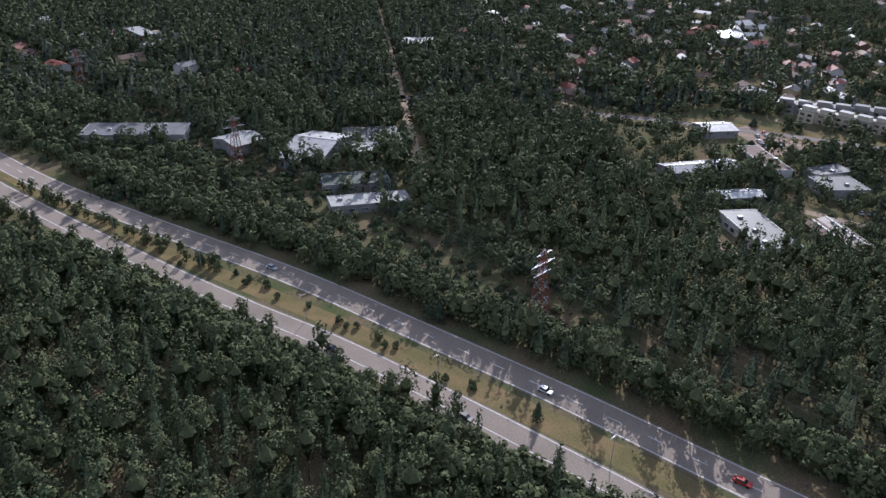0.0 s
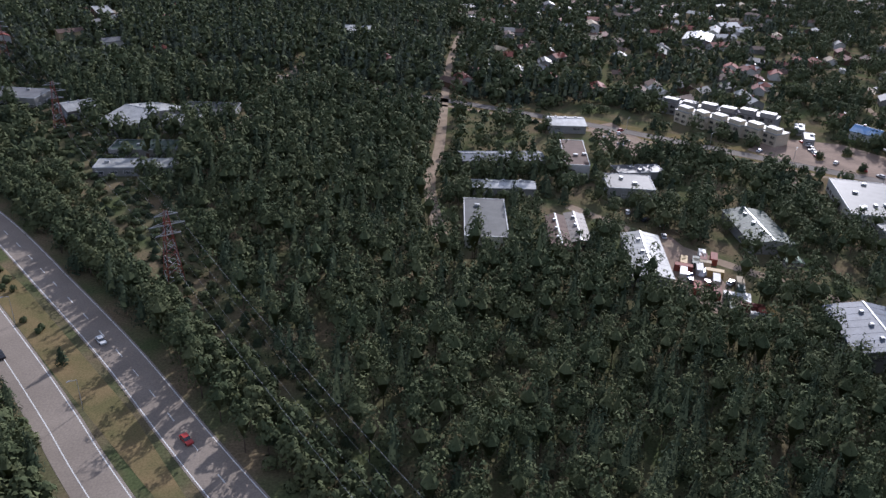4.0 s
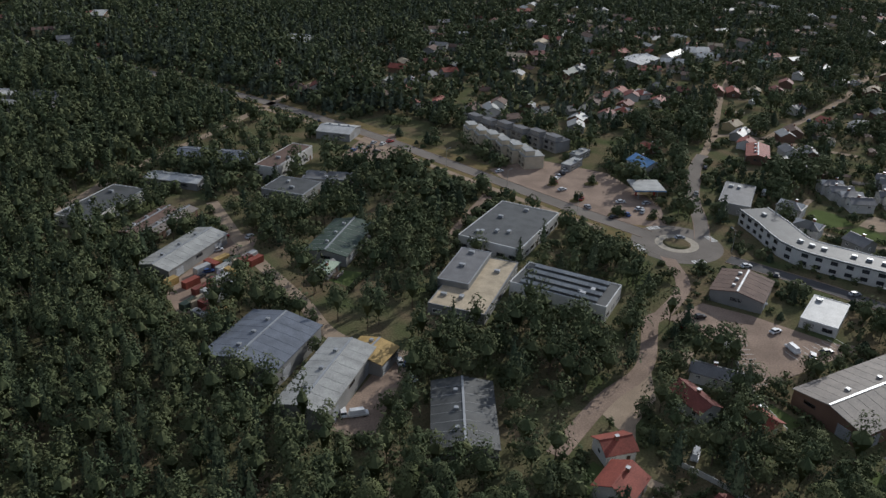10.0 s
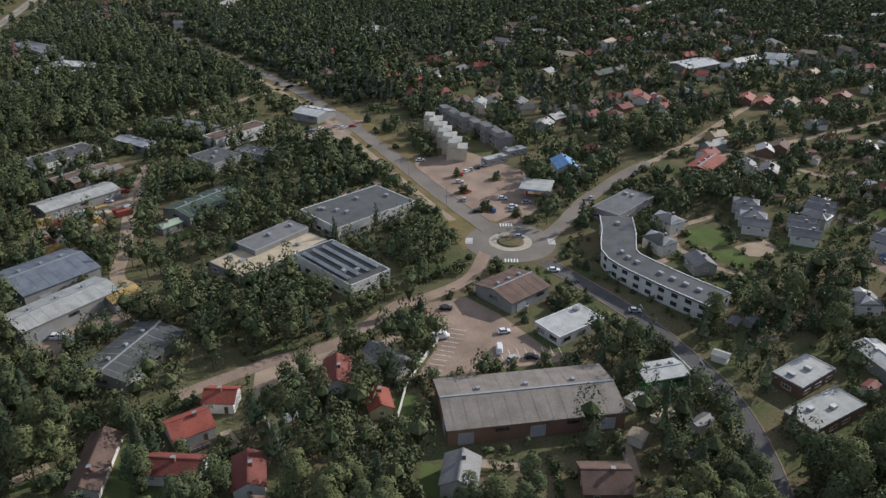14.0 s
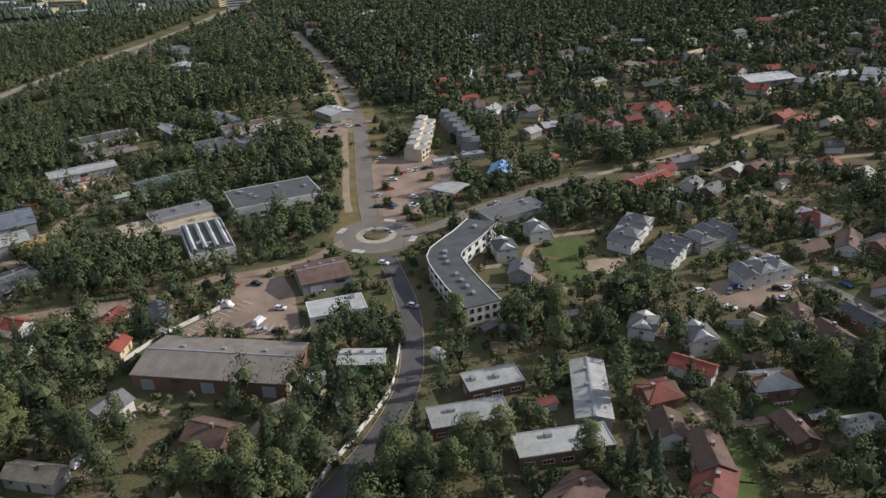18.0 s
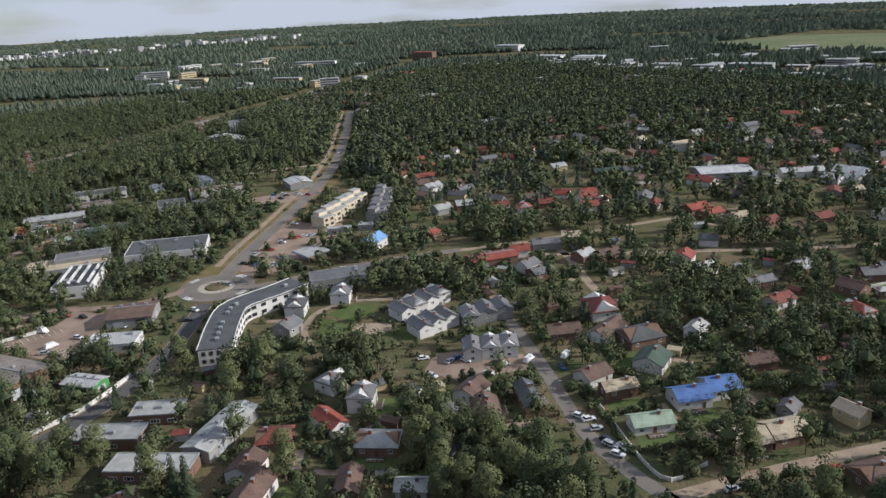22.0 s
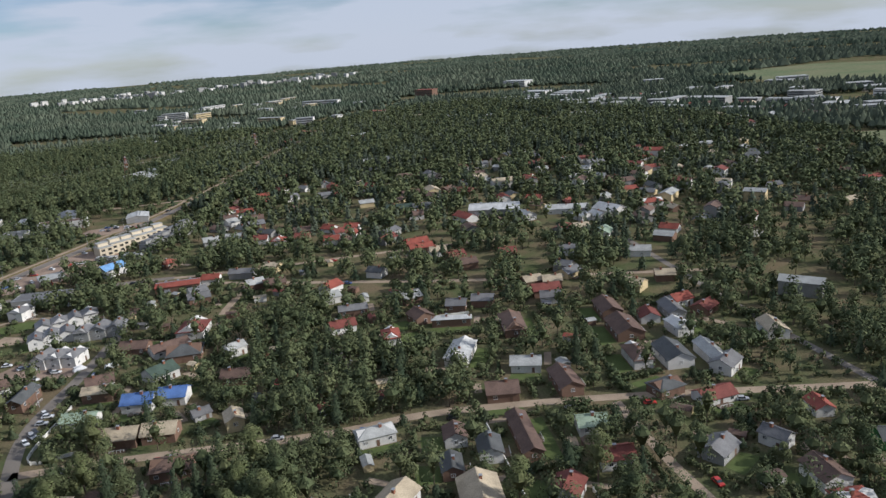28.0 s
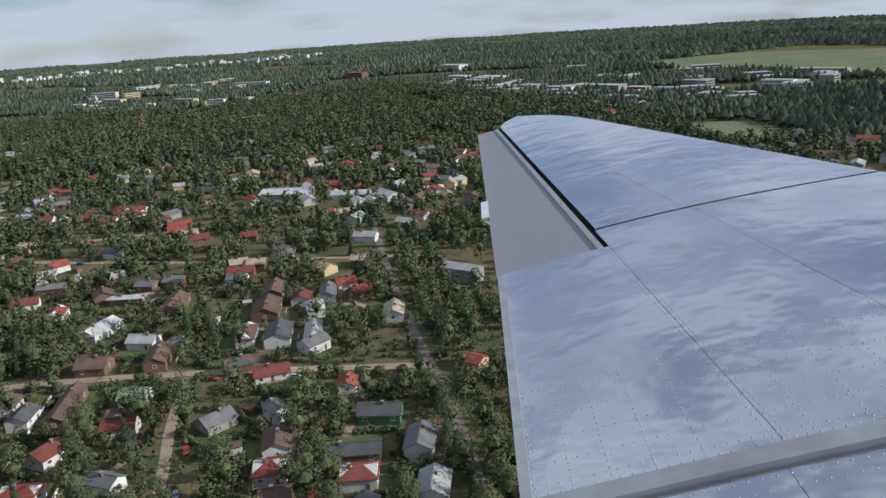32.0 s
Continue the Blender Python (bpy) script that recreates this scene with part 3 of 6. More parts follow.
def bar(v, f, a, b, r):
    """A thin square bar between two points."""
    a, b = Vector(a), Vector(b)
    d = (b - a).normalized()
    u = d.cross(Vector((0, 0, 1)) if abs(d.z) < 0.9 else Vector((1, 0, 0))).normalized() * r
    w = d.cross(u).normalized() * r
    k = len(v)
    v += [p + q for p in (a, b) for q in (u + w, u - w, -u - w, -u + w)]
    f += [(k + i, k + (i + 1) % 4, k + 4 + (i + 1) % 4, k + 4 + i) for i in range(4)] + [(k, k + 3, k + 2, k + 1), (k + 4, k + 5, k + 6, k + 7)]


def pylon(x, y, rot, tall=24.0, red=False):
    ob = tagged(new("power_pylon"), "red and white lattice power pylon in a cleared strip" if red else "grey steel lattice power pylon in a cleared strip", "pylon", "power line pylons")
    ob.matrix_basis = pose(x, y, 0, 0, 0, rot)
    m = M["STEEL"]
    size = lambda z: 2.2 * (1 - z / tall) + 0.45
    for sx in (-1, 1):
        for sy in (-1, 1):
            v, f = [], []
            bar(v, f, (sx * size(0), sy * size(0), -0.3), (sx * size(tall), sy * size(tall), tall), 0.11)
            part("leg", mesh_of("leg", v, f, M["ROOF_RED"] if red else m), ob)
    for k in range(9):
        z0, z1 = tall * k / 9, tall * (k + 1) / 9
        v, f = [], []
        for s in (-1, 1):
            for a, b in ((-1, 1), (1, -1)):
                bar(v, f, (a * size(z0), s * size(z0), z0), (b * size(z1), s * size(z1), z1), 0.06)
                bar(v, f, (s * size(z0), a * size(z0), z0), (s * size(z1), b * size(z1), z1), 0.06)
        part("brace", mesh_of("brace", v, f, M["ROOF_RED"] if red and k % 2 else m), ob)
    for z, reach in ((tall * 0.66, 4.0), (tall * 0.8, 5.5), (tall * 0.94, 3.6)):
        v, f = [], []
        bar(v, f, (0, -reach, z), (0, reach, z), 0.13)
        bar(v, f, (0, -reach, z), (0, 0, z + 1.2), 0.07)
        bar(v, f, (0, reach, z), (0, 0, z + 1.2), 0.07)
        arm = part("crossarm", mesh_of("crossarm", v, f, m), ob)
        for s in (-1, 1):
            part("insulator", tube("insulator", M["DARK_FRAME"], 0.12, 1.1, 6), arm, pose(0, s * (reach - 0.1), z - 1.2))
    return ob


def wires(ax, ay, bx, by, rot, tall=24.0):
    c, s = math.cos(radians(rot)), math.sin(radians(rot))
    for z, reach in ((tall * 0.66, 3.9), (tall * 0.8, 5.4), (tall * 0.94, 3.5)):
        for side in (-1, 1):
            v, f = [], []
            ox, oy = -s * side * reach, c * side * reach
            r = 0.016
            for k in range(13):
                t = k / 12
                px, py, pz = ax + ox + (bx - ax) * t, ay + oy + (by - ay) * t, z - 1.2 - 5.0 * 4 * t * (1 - t) * 0.6
                v += [(px - s * r, py + c * r, pz), (px, py, pz + r), (px + s * r, py - c * r, pz), (px, py, pz - r)]
                f += [(4 * k - 4 + i, 4 * k - 4 + (i + 1) % 4, 4 * k + (i + 1) % 4, 4 * k + i) for i in range(4)] if k else [(0, 1, 2, 3)]
            tagged(new("power_cable", mesh_of("power_cable", v, f, M["GATE"])), "sagging steel overhead power cable between two pylons", "cable", "overhead power cables")


def street_lamp(x, y, rot):
    if "lamp" in SHARED:
        return copy_thing(SHARED["lamp"], pose(x, y, 0, 0, 0, rot))
    ob = tagged(new("street_lamp"), "grey steel street lamp beside the road", "street lamp", "street lamps")
    ob.matrix_basis = pose(x, y, 0, 0, 0, rot)
    part("pole", tube("pole", M["STEEL"], 0.11, 9, 8, 0.06), ob)
    v, f = [], []
    bar(v, f, (0, 0, 8.9), (1.6, 0, 9.3), 0.05)
    part("arm", mesh_of("arm", v, f, M["STEEL"]), ob)
    part("lamp_head", bevel_box("lamp_head", M["GATE"], 1.4, -0.18, 9.2, 2.3, 0.18, 9.38, 0.05), ob)
    SHARED["lamp"] = ob
    return ob


def fence(name, label, height, *pts):
    line = smooth_line(pts, 2.5)
    ob = tagged(new(name), label, "fence")
    v, f = strip(line, 0.12, -0.12, -0.2, height)
    part("panel", mesh_of("panel", v, f, M["FENCE"]), ob)
    post = SHARED.setdefault(("post", height), boxes("post", M["FENCE"], (-0.18, -0.18, -0.2, 0.18, 0.18, height + 0.15)))
    for p in line[::2]:
        part("post", post, ob, pose(p.x, p.y, 0))
    return ob


def container(x, y, rot, key, z=0.0):
    if key not in CONTAINERS:
        ob = tagged(new("shipping_container"), f"{M[key]['words']} steel container standing in the yard", "container", "containers in the yard")
        v, f = [], []
        n = 24
        for i in range(n + 1):
            px, d = -3 + 6 * i / n, 0.05 * (i % 2)
            v += [(px, -1.2 + d, 0.05), (px, -1.2 + d, 2.5), (px, 1.2 - d, 2.5), (px, 1.2 - d, 0.05)]
            if i:
                k = 4 * i
                f += [(k - 4 + j, k + j, k + (j + 1) % 4, k - 4 + (j + 1) % 4) for j in range(4)]
        f += [(0, 1, 2, 3), (4 * n + 3, 4 * n + 2, 4 * n + 1, 4 * n)]
        part("shell", mesh_of("shell", v, f, M[key]), ob)
        for s in (-0.6, 0.6):
            door_ob = part("door", boxes("door", M[key], (3.0, s - 0.55, 0.1, 3.08, s + 0.55, 2.45)), ob)
            part("lock_bar", boxes("lock_bar", M["STEEL"], (3.08, s - 0.04, 0.15, 3.13, s + 0.04, 2.4)), door_ob)
        ob.matrix_basis = pose(x, y, z, 0, 0, rot)
        CONTAINERS[key] = ob
        return ob
    return copy_thing(CONTAINERS[key], pose(x, y, z, 0, 0, rot))


CONTAINERS = {}


def terrace(x, y, rot, n, l, w, h, roof, wall, step=1.2):
    """A row of joined houses, each set a little back from the last."""
    c, s = math.cos(radians(rot)), math.sin(radians(rot))
    for i in range(n):
        a, b = (i - (n - 1) / 2) * l, (i - (n - 1) / 2) * step
        ob = house(x + a * c - b * s, y + a * s + b * c, rot + 90, w, l - 0.3, h + 0.35 * (i % 2), roof, wall, group="terraced houses")
        ob["label"] = f"{M[wall]['words']} terraced house with a {M[roof]['words']} roof in a stepped row"


def flat_terrace(x, y, rot, n, l, w, h, step, wall="WALL_CREAM", word="cream", roof="ROOF_LIGHT"):
    """A row of joined flat-roofed houses, each set back from the last, with an upper room on top."""
    c, s = math.cos(radians(rot)), math.sin(radians(rot))
    for i in range(n):
        a, b = (i - (n - 1) / 2) * l, (i - (n - 1) / 2) * step
        px, py = x + a * c - b * s, y + a * s + b * c
        take(px, py, rot, l, w, 2.0)
        ob = tagged(new("terraced_house"), f"{word} flat-roofed terraced house in a stepped row", "house", f"{word} terraced houses")
        ob.matrix_basis = pose(px, py, 0, 0, 0, rot)
        high = h + 0.5 * (i % 2)
        part("wall", boxes("wall", M[wall], (-l / 2 + 0.1, -w / 2, -0.3, l / 2 - 0.1, w / 2, high)), ob)
        roof_ob = part("roof", boxes("roof", M[roof], (-l / 2 - 0.05, -w / 2 - 0.25, high, l / 2 + 0.05, w / 2 + 0.25, high + 0.3)), ob)
        part("upper_room", boxes("upper_room", M[wall], (-l / 2 + 1.2, -w / 2 + 4.5, high + 0.3, l / 2 - 1.2, w / 2 - 0.8, high + 2.4)), roof_ob)
        part("upper_roof", boxes("upper_roof", M[roof], (-l / 2 + 1.0, -w / 2 + 4.3, high + 2.4, l / 2 - 1.0, w / 2 - 0.6, high + 2.6)), roof_ob)
        for k in range(2):
            for turn, side in ((0, -1), (180, 1)):
                for px in (-2.2, 2.2):
                    window(ob, px, side * w / 2, 0.9 + 2.9 * k, turn, 2.4, 1.5, True)


# ---------------------------------------------------------------- trees
def crown_triangles(rng, x, y, tall, wide, conifer, leaves, size):
    """Leafy crowns as loose triangles: base x, y, height, half width, whether a spruce; arrays over the trees."""
    n, lobes = len(x), 9 if leaves > 150 else 5
    turn = rng.random((n, leaves)) * 2 * math.pi
    cone = conifer[:, None]
    # spruces: tiers of hanging boughs round a pointed cone
    u = 1 - np.sqrt(1 - rng.random((n, leaves)) * 0.985)
    foot = 0.10 * tall[:, None]
    tier = 0.80 + 0.26 * np.sin(u * 40 + np.sin(turn * 3 + rng.random((n, 1)) * 6) * 1.4)
    r = ((1 - u) ** 0.9 * tier + 0.03) * wide[:, None] * (0.74 + 0.34 * rng.random((n, leaves)))
    c, s = np.cos(turn), np.sin(turn)
    spruce = np.stack([x[:, None] + r * c, y[:, None] + r * s, foot + u * (tall[:, None] - foot)], -1)
    spruce_normal = np.stack([c * 0.75, s * 0.75, 0.35 + 0.55 * u], -1)
    # leafy trees: rounded clumps of different sizes, set round and above the trunk
    k = np.arange(lobes)[None] + 0.0 * rng.random((n, 1))
    up = 0.30 + 0.58 * (k / (lobes - 1)) ** 0.9 + rng.uniform(-0.05, 0.05, (n, lobes))
    out = np.sin(np.pi * (0.18 + 0.80 * up)) ** 0.8 * rng.uniform(0.40, 0.72, (n, lobes))
    out[:, -1] *= 0.2
    round_at = k * 2.4 + rng.uniform(0, 6.3, (n, 1)) + rng.uniform(-0.4, 0.4, (n, lobes))
    size_of = rng.uniform(0.38, 0.60, (n, lobes)) * (1.0 if lobes > 5 else 1.3)
    pick = rng.integers(0, lobes, (n, leaves))
    up, out, round_at, size_of = (np.take_along_axis(v, pick, 1) for v in (up, out, round_at, size_of))
    rise = rng.uniform(-0.55, 1.0, (n, leaves))
    flat = np.sqrt(1 - rise ** 2)
    way = np.stack([flat * c, flat * s, rise], -1)
    reach = size_of * wide[:, None] * ((0.82 if lobes > 5 else 0.93) + (0.28 if lobes > 5 else 0.10) * rng.random((n, leaves)))
    leafy = np.stack([x[:, None] + wide[:, None] * out * np.cos(round_at), y[:, None] + wide[:, None] * out * np.sin(round_at), tall[:, None] * (up - 0.03)], -1) + way * (reach * 1.0)[..., None] * np.array([1.0, 1.0, 1.15])
    leafy[..., 2] = np.minimum(leafy[..., 2], 1.03 * tall[:, None])
    centre = np.where(cone[..., None], spruce, leafy)
    normal = np.where(cone[..., None], spruce_normal, way + np.array([0, 0, 0.25]))
    axis = np.stack([x[:, None], y[:, None], 0.55 * tall[:, None]], -1)
    outward = (leafy - axis) / np.stack([wide, wide, 0.5 * tall], -1)[:, None]
    soft = np.where(cone[..., None], spruce_normal, way * 0.8 + outward * 0.7 + np.array([0, 0, 0.2])) + rng.normal(0, 0.10, (n, leaves, 3))
    soft /= np.linalg.norm(soft, axis=-1, keepdims=True)
    normal = normal / np.linalg.norm(normal, axis=-1, keepdims=True) + rng.normal(0, 0.24 if lobes > 5 else 0.10, (n, leaves, 3))
    normal /= np.linalg.norm(normal, axis=-1, keepdims=True)
    side = np.cross(normal, np.array([0.31, 0.17, 0.93]))
    side /= np.linalg.norm(side, axis=-1, keepdims=True) + 1e-6
    up = np.cross(normal, side)
    spin = rng.random((n, leaves)) * 6.3
    along, across = np.cos(spin)[..., None], np.sin(spin)[..., None]
    side, up = side * along + up * across, (up * along - side * across) * (0.62 if lobes > 5 else 0.85)
    big = size * (0.6 + 0.8 * rng.random((n, leaves))) * np.where(cone, 0.9, 1.0)
    corners = []
    for i in range(3):
        a = i * 2.094
        corners.append(centre + big[..., None] * (math.cos(a) * side + math.sin(a) * up))
    return np.stack(corners, -2).reshape(-1, 3, 3), soft.reshape(-1, 3)


def core_triangles(x, y, tall, wide, conifer, sides=6):
    """The dark inside of the crowns, and the trunks."""
    n = len(x)
    a = np.arange(sides) * 2 * math.pi / sides
    c, s = np.cos(a), np.sin(a)
    foot = np.where(conifer, 0.12, 0.24) * tall
    mid = np.where(conifer, 0.22, 0.55) * tall
    rm = wide * np.where(conifer, 0.44, 0.52)
    low = np.stack([x, y, foot], -1)
    top = np.stack([x, y, tall * np.where(conifer, 0.80, 0.70)], -1)
    rim = np.stack([x[:, None] + rm[:, None] * c, y[:, None] + rm[:, None] * s, np.repeat(mid[:, None], sides, 1)], -1)
    nxt = np.roll(rim, -1, 1)
    up = np.stack([rim, nxt, np.repeat(top[:, None], sides, 1)], 2).reshape(-1, 3, 3)
    down = np.stack([nxt, rim, np.repeat(low[:, None], sides, 1)], 2).reshape(-1, 3, 3)
    t = np.arange(3) * 2.094
    base = np.stack([x[:, None] + 0.22 * np.cos(t), y[:, None] + 0.22 * np.sin(t), np.full((n, 3), -0.3)], -1)
    tip = np.stack([x, y, tall * 0.8], -1)
    trunk = np.stack([base, np.roll(base, -1, 1), np.repeat(tip[:, None], 3, 1)], 2).reshape(-1, 3, 3)
    core, middle = np.concatenate([up, down]), np.stack([x, y, mid], -1)
    away_from = core.mean(1) - np.concatenate([np.repeat(middle, sides, 0)] * 2)
    return core, trunk, away_from / np.linalg.norm(away_from, axis=-1, keepdims=True)


def wood(name, label, x, y, tall, wide, conifer, leaves, size, key, seed):
    rng = np.random.default_rng(seed)
    leaf, soft = crown_triangles(rng, x, y, tall, wide, conifer, leaves, size)
    core, trunk, core_out = core_triangles(x, y, tall, wide, conifer)
    co = np.concatenate([leaf, core, trunk])
    face = np.cross(trunk[:, 1] - trunk[:, 0], trunk[:, 2] - trunk[:, 0])
    out = np.concatenate([soft, core_out, face / np.linalg.norm(face, axis=-1, keepdims=True)])
    index = np.zeros(len(co), np.int32)
    index[len(leaf) + len(core):] = 1
    ob = new(name, triangles(name, co, M[key], M["BARK"], index=index, normals=out))
    return tagged(ob, label, "trees", kind="stuff")


TREES = []


def tree_models():
    rng = np.random.default_rng(5)
    for k in range(10):
        conifer = k % 2 == 0
        tall, wide = rng.uniform(13, 20) if conifer else rng.uniform(11, 19), rng.uniform(2.3, 3.2) if conifer else rng.uniform(2.9, 4.4)
        one = [np.array([v]) for v in (0.0, 0.0, tall, wide)] + [np.array([conifer])]
        leaf, soft = crown_triangles(rng, *one, 2200, 0.34)
        core, _, core_out = core_triangles(*one, 8)
        ob = tagged(new("spruce_tree" if conifer else "birch_tree"), "dark green spruce with a pointed crown by the houses" if conifer else "leafy green birch with a rounded uneven crown by the houses", "tree", "nearest spruces" if conifer else "nearest leafy trees")
        part("crown", triangles("crown", np.concatenate([leaf, core]), normals=np.concatenate([soft, core_out]), *[M["NEEDLE" if conifer else "BIRCH" if k % 4 == 3 else "LEAF"]]), ob)
        v = [(r * math.cos(i * math.pi / 4), r * math.sin(i * math.pi / 4), z) for z, r in ((-0.3, 0.3), (tall * 0.8, 0.07)) for i in range(8)]
        f = [(i, (i + 1) % 8, 8 + (i + 1) % 8, 8 + i) for i in range(8)]
        for i in range(6):
            a, z = i * 1.1, tall * (0.3 + 0.08 * i)
            bar(v, f, (0, 0, z), (wide * 0.7 * math.cos(a), wide * 0.7 * math.sin(a), z + (0.2 if conifer else 1.6)), 0.06)
        part("trunk", mesh_of("trunk", v, f, M["BARK"]), ob, label="bark-covered trunk with its limbs")
        TREES.append(ob)


USED_MODELS = set()


def place_tree(k, x, y, turn, size):
    ob, m = TREES[k], pose(x, y, 0, 0, 0, turn)
    if k not in USED_MODELS:
        USED_MODELS.add(k)
        ob.matrix_basis = m
        return ob
    return copy_thing(ob, m)


# ---------------------------------------------------------------- roads, lots and lawns
road(10.4, "HIGHWAY", (-700, 960), (-618, 857), (-545, 765), (-455, 645), (-388, 562), (-330, 485), (-265, 380), (-212, 300), (-184, 261), (-161, 231), (-135.5, 192), (-116, 160.5), (-101.5, 136), (-62, 73), (18, -61), name="highway", label="grey two-lane highway carriageway with pale edge lines and a wide shoulder", dashed="edges", lines=(4.5, -2.2))
road(10.6, "HIGHWAY", (-687, 972), (-604, 869), (-531, 777), (-440, 657), (-372, 572), (-313, 490), (-254, 393), (-210, 334), (-166, 278), (-132, 227), (-105, 185), (-76, 136), (-29, 61), (46, -59), name="highway", label="grey two-lane highway carriageway behind a row of trees", dashed=True)
patch("median", "VERGE", "dry grassy median between the highway carriageways", (-322, 488), (-260, 385), (-208, 305), (-165, 248), (-120, 178), (-80, 118), (-20, 20), (-6, 20), (-62, 92), (-98, 160), (-142, 228), (-180, 280), (-225, 340), (-290, 440), z=0.02, block=False)
road(5, "DUST", (-95, 342), (-76, 428), (-32, 615), (10, 800), label="pale straight street leading away between trees")
road(5, "DUST", (-6, 246), (-2, 300), (11, 350), (30, 440), (49, 526), (80, 640), label="pale street along the edge of the industrial estate")
road(7, "SHADED_TAR", (350, 110), (341, 157), (329, 188), (313, 208), (292, 227), (259, 249), kerb=True, label="curving asphalt road from the roundabout to the houses")
patch("verge", "VERGE", "dry grassy strip along the main road", (226, 256), (140, 329), (77, 382), (-11, 443), (-130, 515), (-122, 533), (-1, 464), (89, 403), (153, 350), (240, 278), z=0.02, block=False)
road(8, "ASPHALT", (232, 267), (201, 292), (147, 339), (83, 392), (-6, 453), (-230, 584), kerb=True, label="long straight main road from the roundabout through trees")
road(3.4, "DUST", (214, 270), (195, 285), (141, 332), (77, 385), (-11, 445), (-120, 509), (-235, 576), name="cycle_path", label="pale sandy cycle path beside the main road")
road(5, "YARD", (236, 250), (238, 225), (227, 203), (223, 199), (217, 172), (204, 155), (190, 131), label="asphalt street past the shops")
road(6, "ASPHALT", (253, 265), (256, 285), (258, 310), (263, 333), (268, 354), (276, 375), kerb=True, label="asphalt street past the apartment houses")
road(5, "DUST", (51, 273), (80, 231), (110, 196), (126, 176), (150, 168), label="dusty street of the industrial estate")
road(5, "ASPHALT", (340, 345), (369, 334), (401, 320), (438, 303), (471, 298), (500, 300), label="asphalt residential street with parked cars")
road(4.5, "DUST", (471, 298), (482, 333), (503, 390), (510, 423), (522, 453), (538, 486), (557, 520), (580, 560), label="pale residential lane along the hedges")
road(3.4, "DUST", (540, 482), (574, 472), (597, 467), (626, 460), label="sandy garden lane", shaded=True)
road(3.6, "ASPHALT", (380, 618), (434, 601), (526, 574), (604, 555), (653, 540), (700, 525), label="straight grey street between tall trees", shaded=True)
road(4, "DUST", (300, 390), (345, 445), (397, 513), (419, 550), (461, 616), label="pale lane between the gardens")
road(4, "DUST", (289, 409), (315, 505), (333, 560), label="pale street among far houses")
road(4, "DUST", (276, 375), (298, 414), (360, 386), label="pale lane beside the red-roofed row")
road(2.8, "DUST", (312, 318), (307, 311), (300, 300), (300, 286), (307, 276), (318, 269), (331, 267), name="footpath", label="sandy footpath round the park lawn")
patch("yard", "YARD", "brownish worn asphalt yard between the halls", (63, 196), (67, 219), (71, 245), (81, 241), (84, 214), (82, 184), (74, 183))
patch("parking_lot", "YARD", "brownish asphalt parking lot beside a long hall", (228, 201), (242, 213), (256, 207), (277, 193), (286, 192), (246, 164), (245, 182), (237, 195))
patch("yard", "YARD", "worn asphalt loading yard beside a hall", (133, 134), (143, 168), (150, 166), (148, 152), (145, 130))
patch("clearing", "DUST", "bare sandy clearing in the wood", (152, 117), (151, 103), (156, 103), (156, 113))
patch("turning_place", "DUST", "pale gravel turning place among trees", (201, 152), (208, 160), (219, 176), (218, 157), (211, 145), (210, 137))
patch("forecourt", "YARD", "asphalt forecourt of an office building", (150, 242), (155, 266), (165, 302), (169, 297), (154, 252))
patch("parking_lot", "YARD", "asphalt parking lot full of cars", (91, 337), (97, 378), (113, 383), (119, 345), (106, 329))
patch("forecourt", "YARD", "wide asphalt forecourt of a filling station", (225, 277), (178, 313), (166, 334), (189, 353), (223, 338), (242, 299), (241, 275))
patch("parking_lot", "YARD", "asphalt parking lot beside terraced houses", (374, 288), (365, 299), (371, 310), (386, 323), (396, 317), (386, 293))
patch("lawn", "LAWN", "short green half of an oval park lawn", (306, 284.5), (303, 294), (305, 301), (310, 306), (316, 302), (320, 297), (320, 289.5))
patch("lawn", "LAWN", "short green half of an oval park lawn", (308, 282.5), (321, 287.5), (328, 281), (333, 276), (325, 272), (316, 276))
patch("lawn", "LAWN", "green playground lawn with a sandy edge", (341, 297), (335, 304), (344, 310), (352, 308), (352, 298))
patch("verge", "VERGE", "dry grassy verge along the main road", (232, 253), (194, 295), (148, 340), (119, 365), (117, 363), (156, 325), (204, 276), (228, 246))
patch("playground", "DUST", "sandy playground beside the lawn", (322, 290), (332, 302), (337, 297), (335, 286), (328, 284), z=0.05)
take(242, 260, 0, 42, 42, 0)
patch("pavement", "ASPHALT", "grey-brown paved surround of the roundabout", *ring(242, 260, 17.5), z=0.04)
roundabout = patch("roundabout", "ASPHALT", "grey asphalt ring of a small roundabout", *ring(242, 260, 14.5), z=0.07, category="road")
part("apron", mesh_of("apron", [(x, y, z) for z in (0.05, 0.14) for x, y in ring(242, 260, 8.4)], [tuple(range(40, 80))] + [(i, (i + 1) % 40, 40 + (i + 1) % 40, 40 + i) for i in range(40)], M["PAVER"]), roundabout, label="pale paved apron")
part("island", mesh_of("island", [(x, y, z) for z, r in ((0.1, 5.4), (0.6, 4.6)) for x, y in ring(242, 260, r)], [tuple(range(40, 80))] + [(i, (i + 1) % 40, 40 + (i + 1) % 40, 40 + i) for i in range(40)], M["GROUND"]), roundabout, label="planted centre island")
for a in (25, 115, 200, 290):
    for k in range(5):
        part("crossing_bar", boxes("crossing_bar", M["PAINT"], (-1.4, -0.28, 0.03, 1.4, 0.28, 0.08)), roundabout, pose(242, 260, 0, 0, 0, a) @ pose(16, (k - 2) * 1.1, 0))

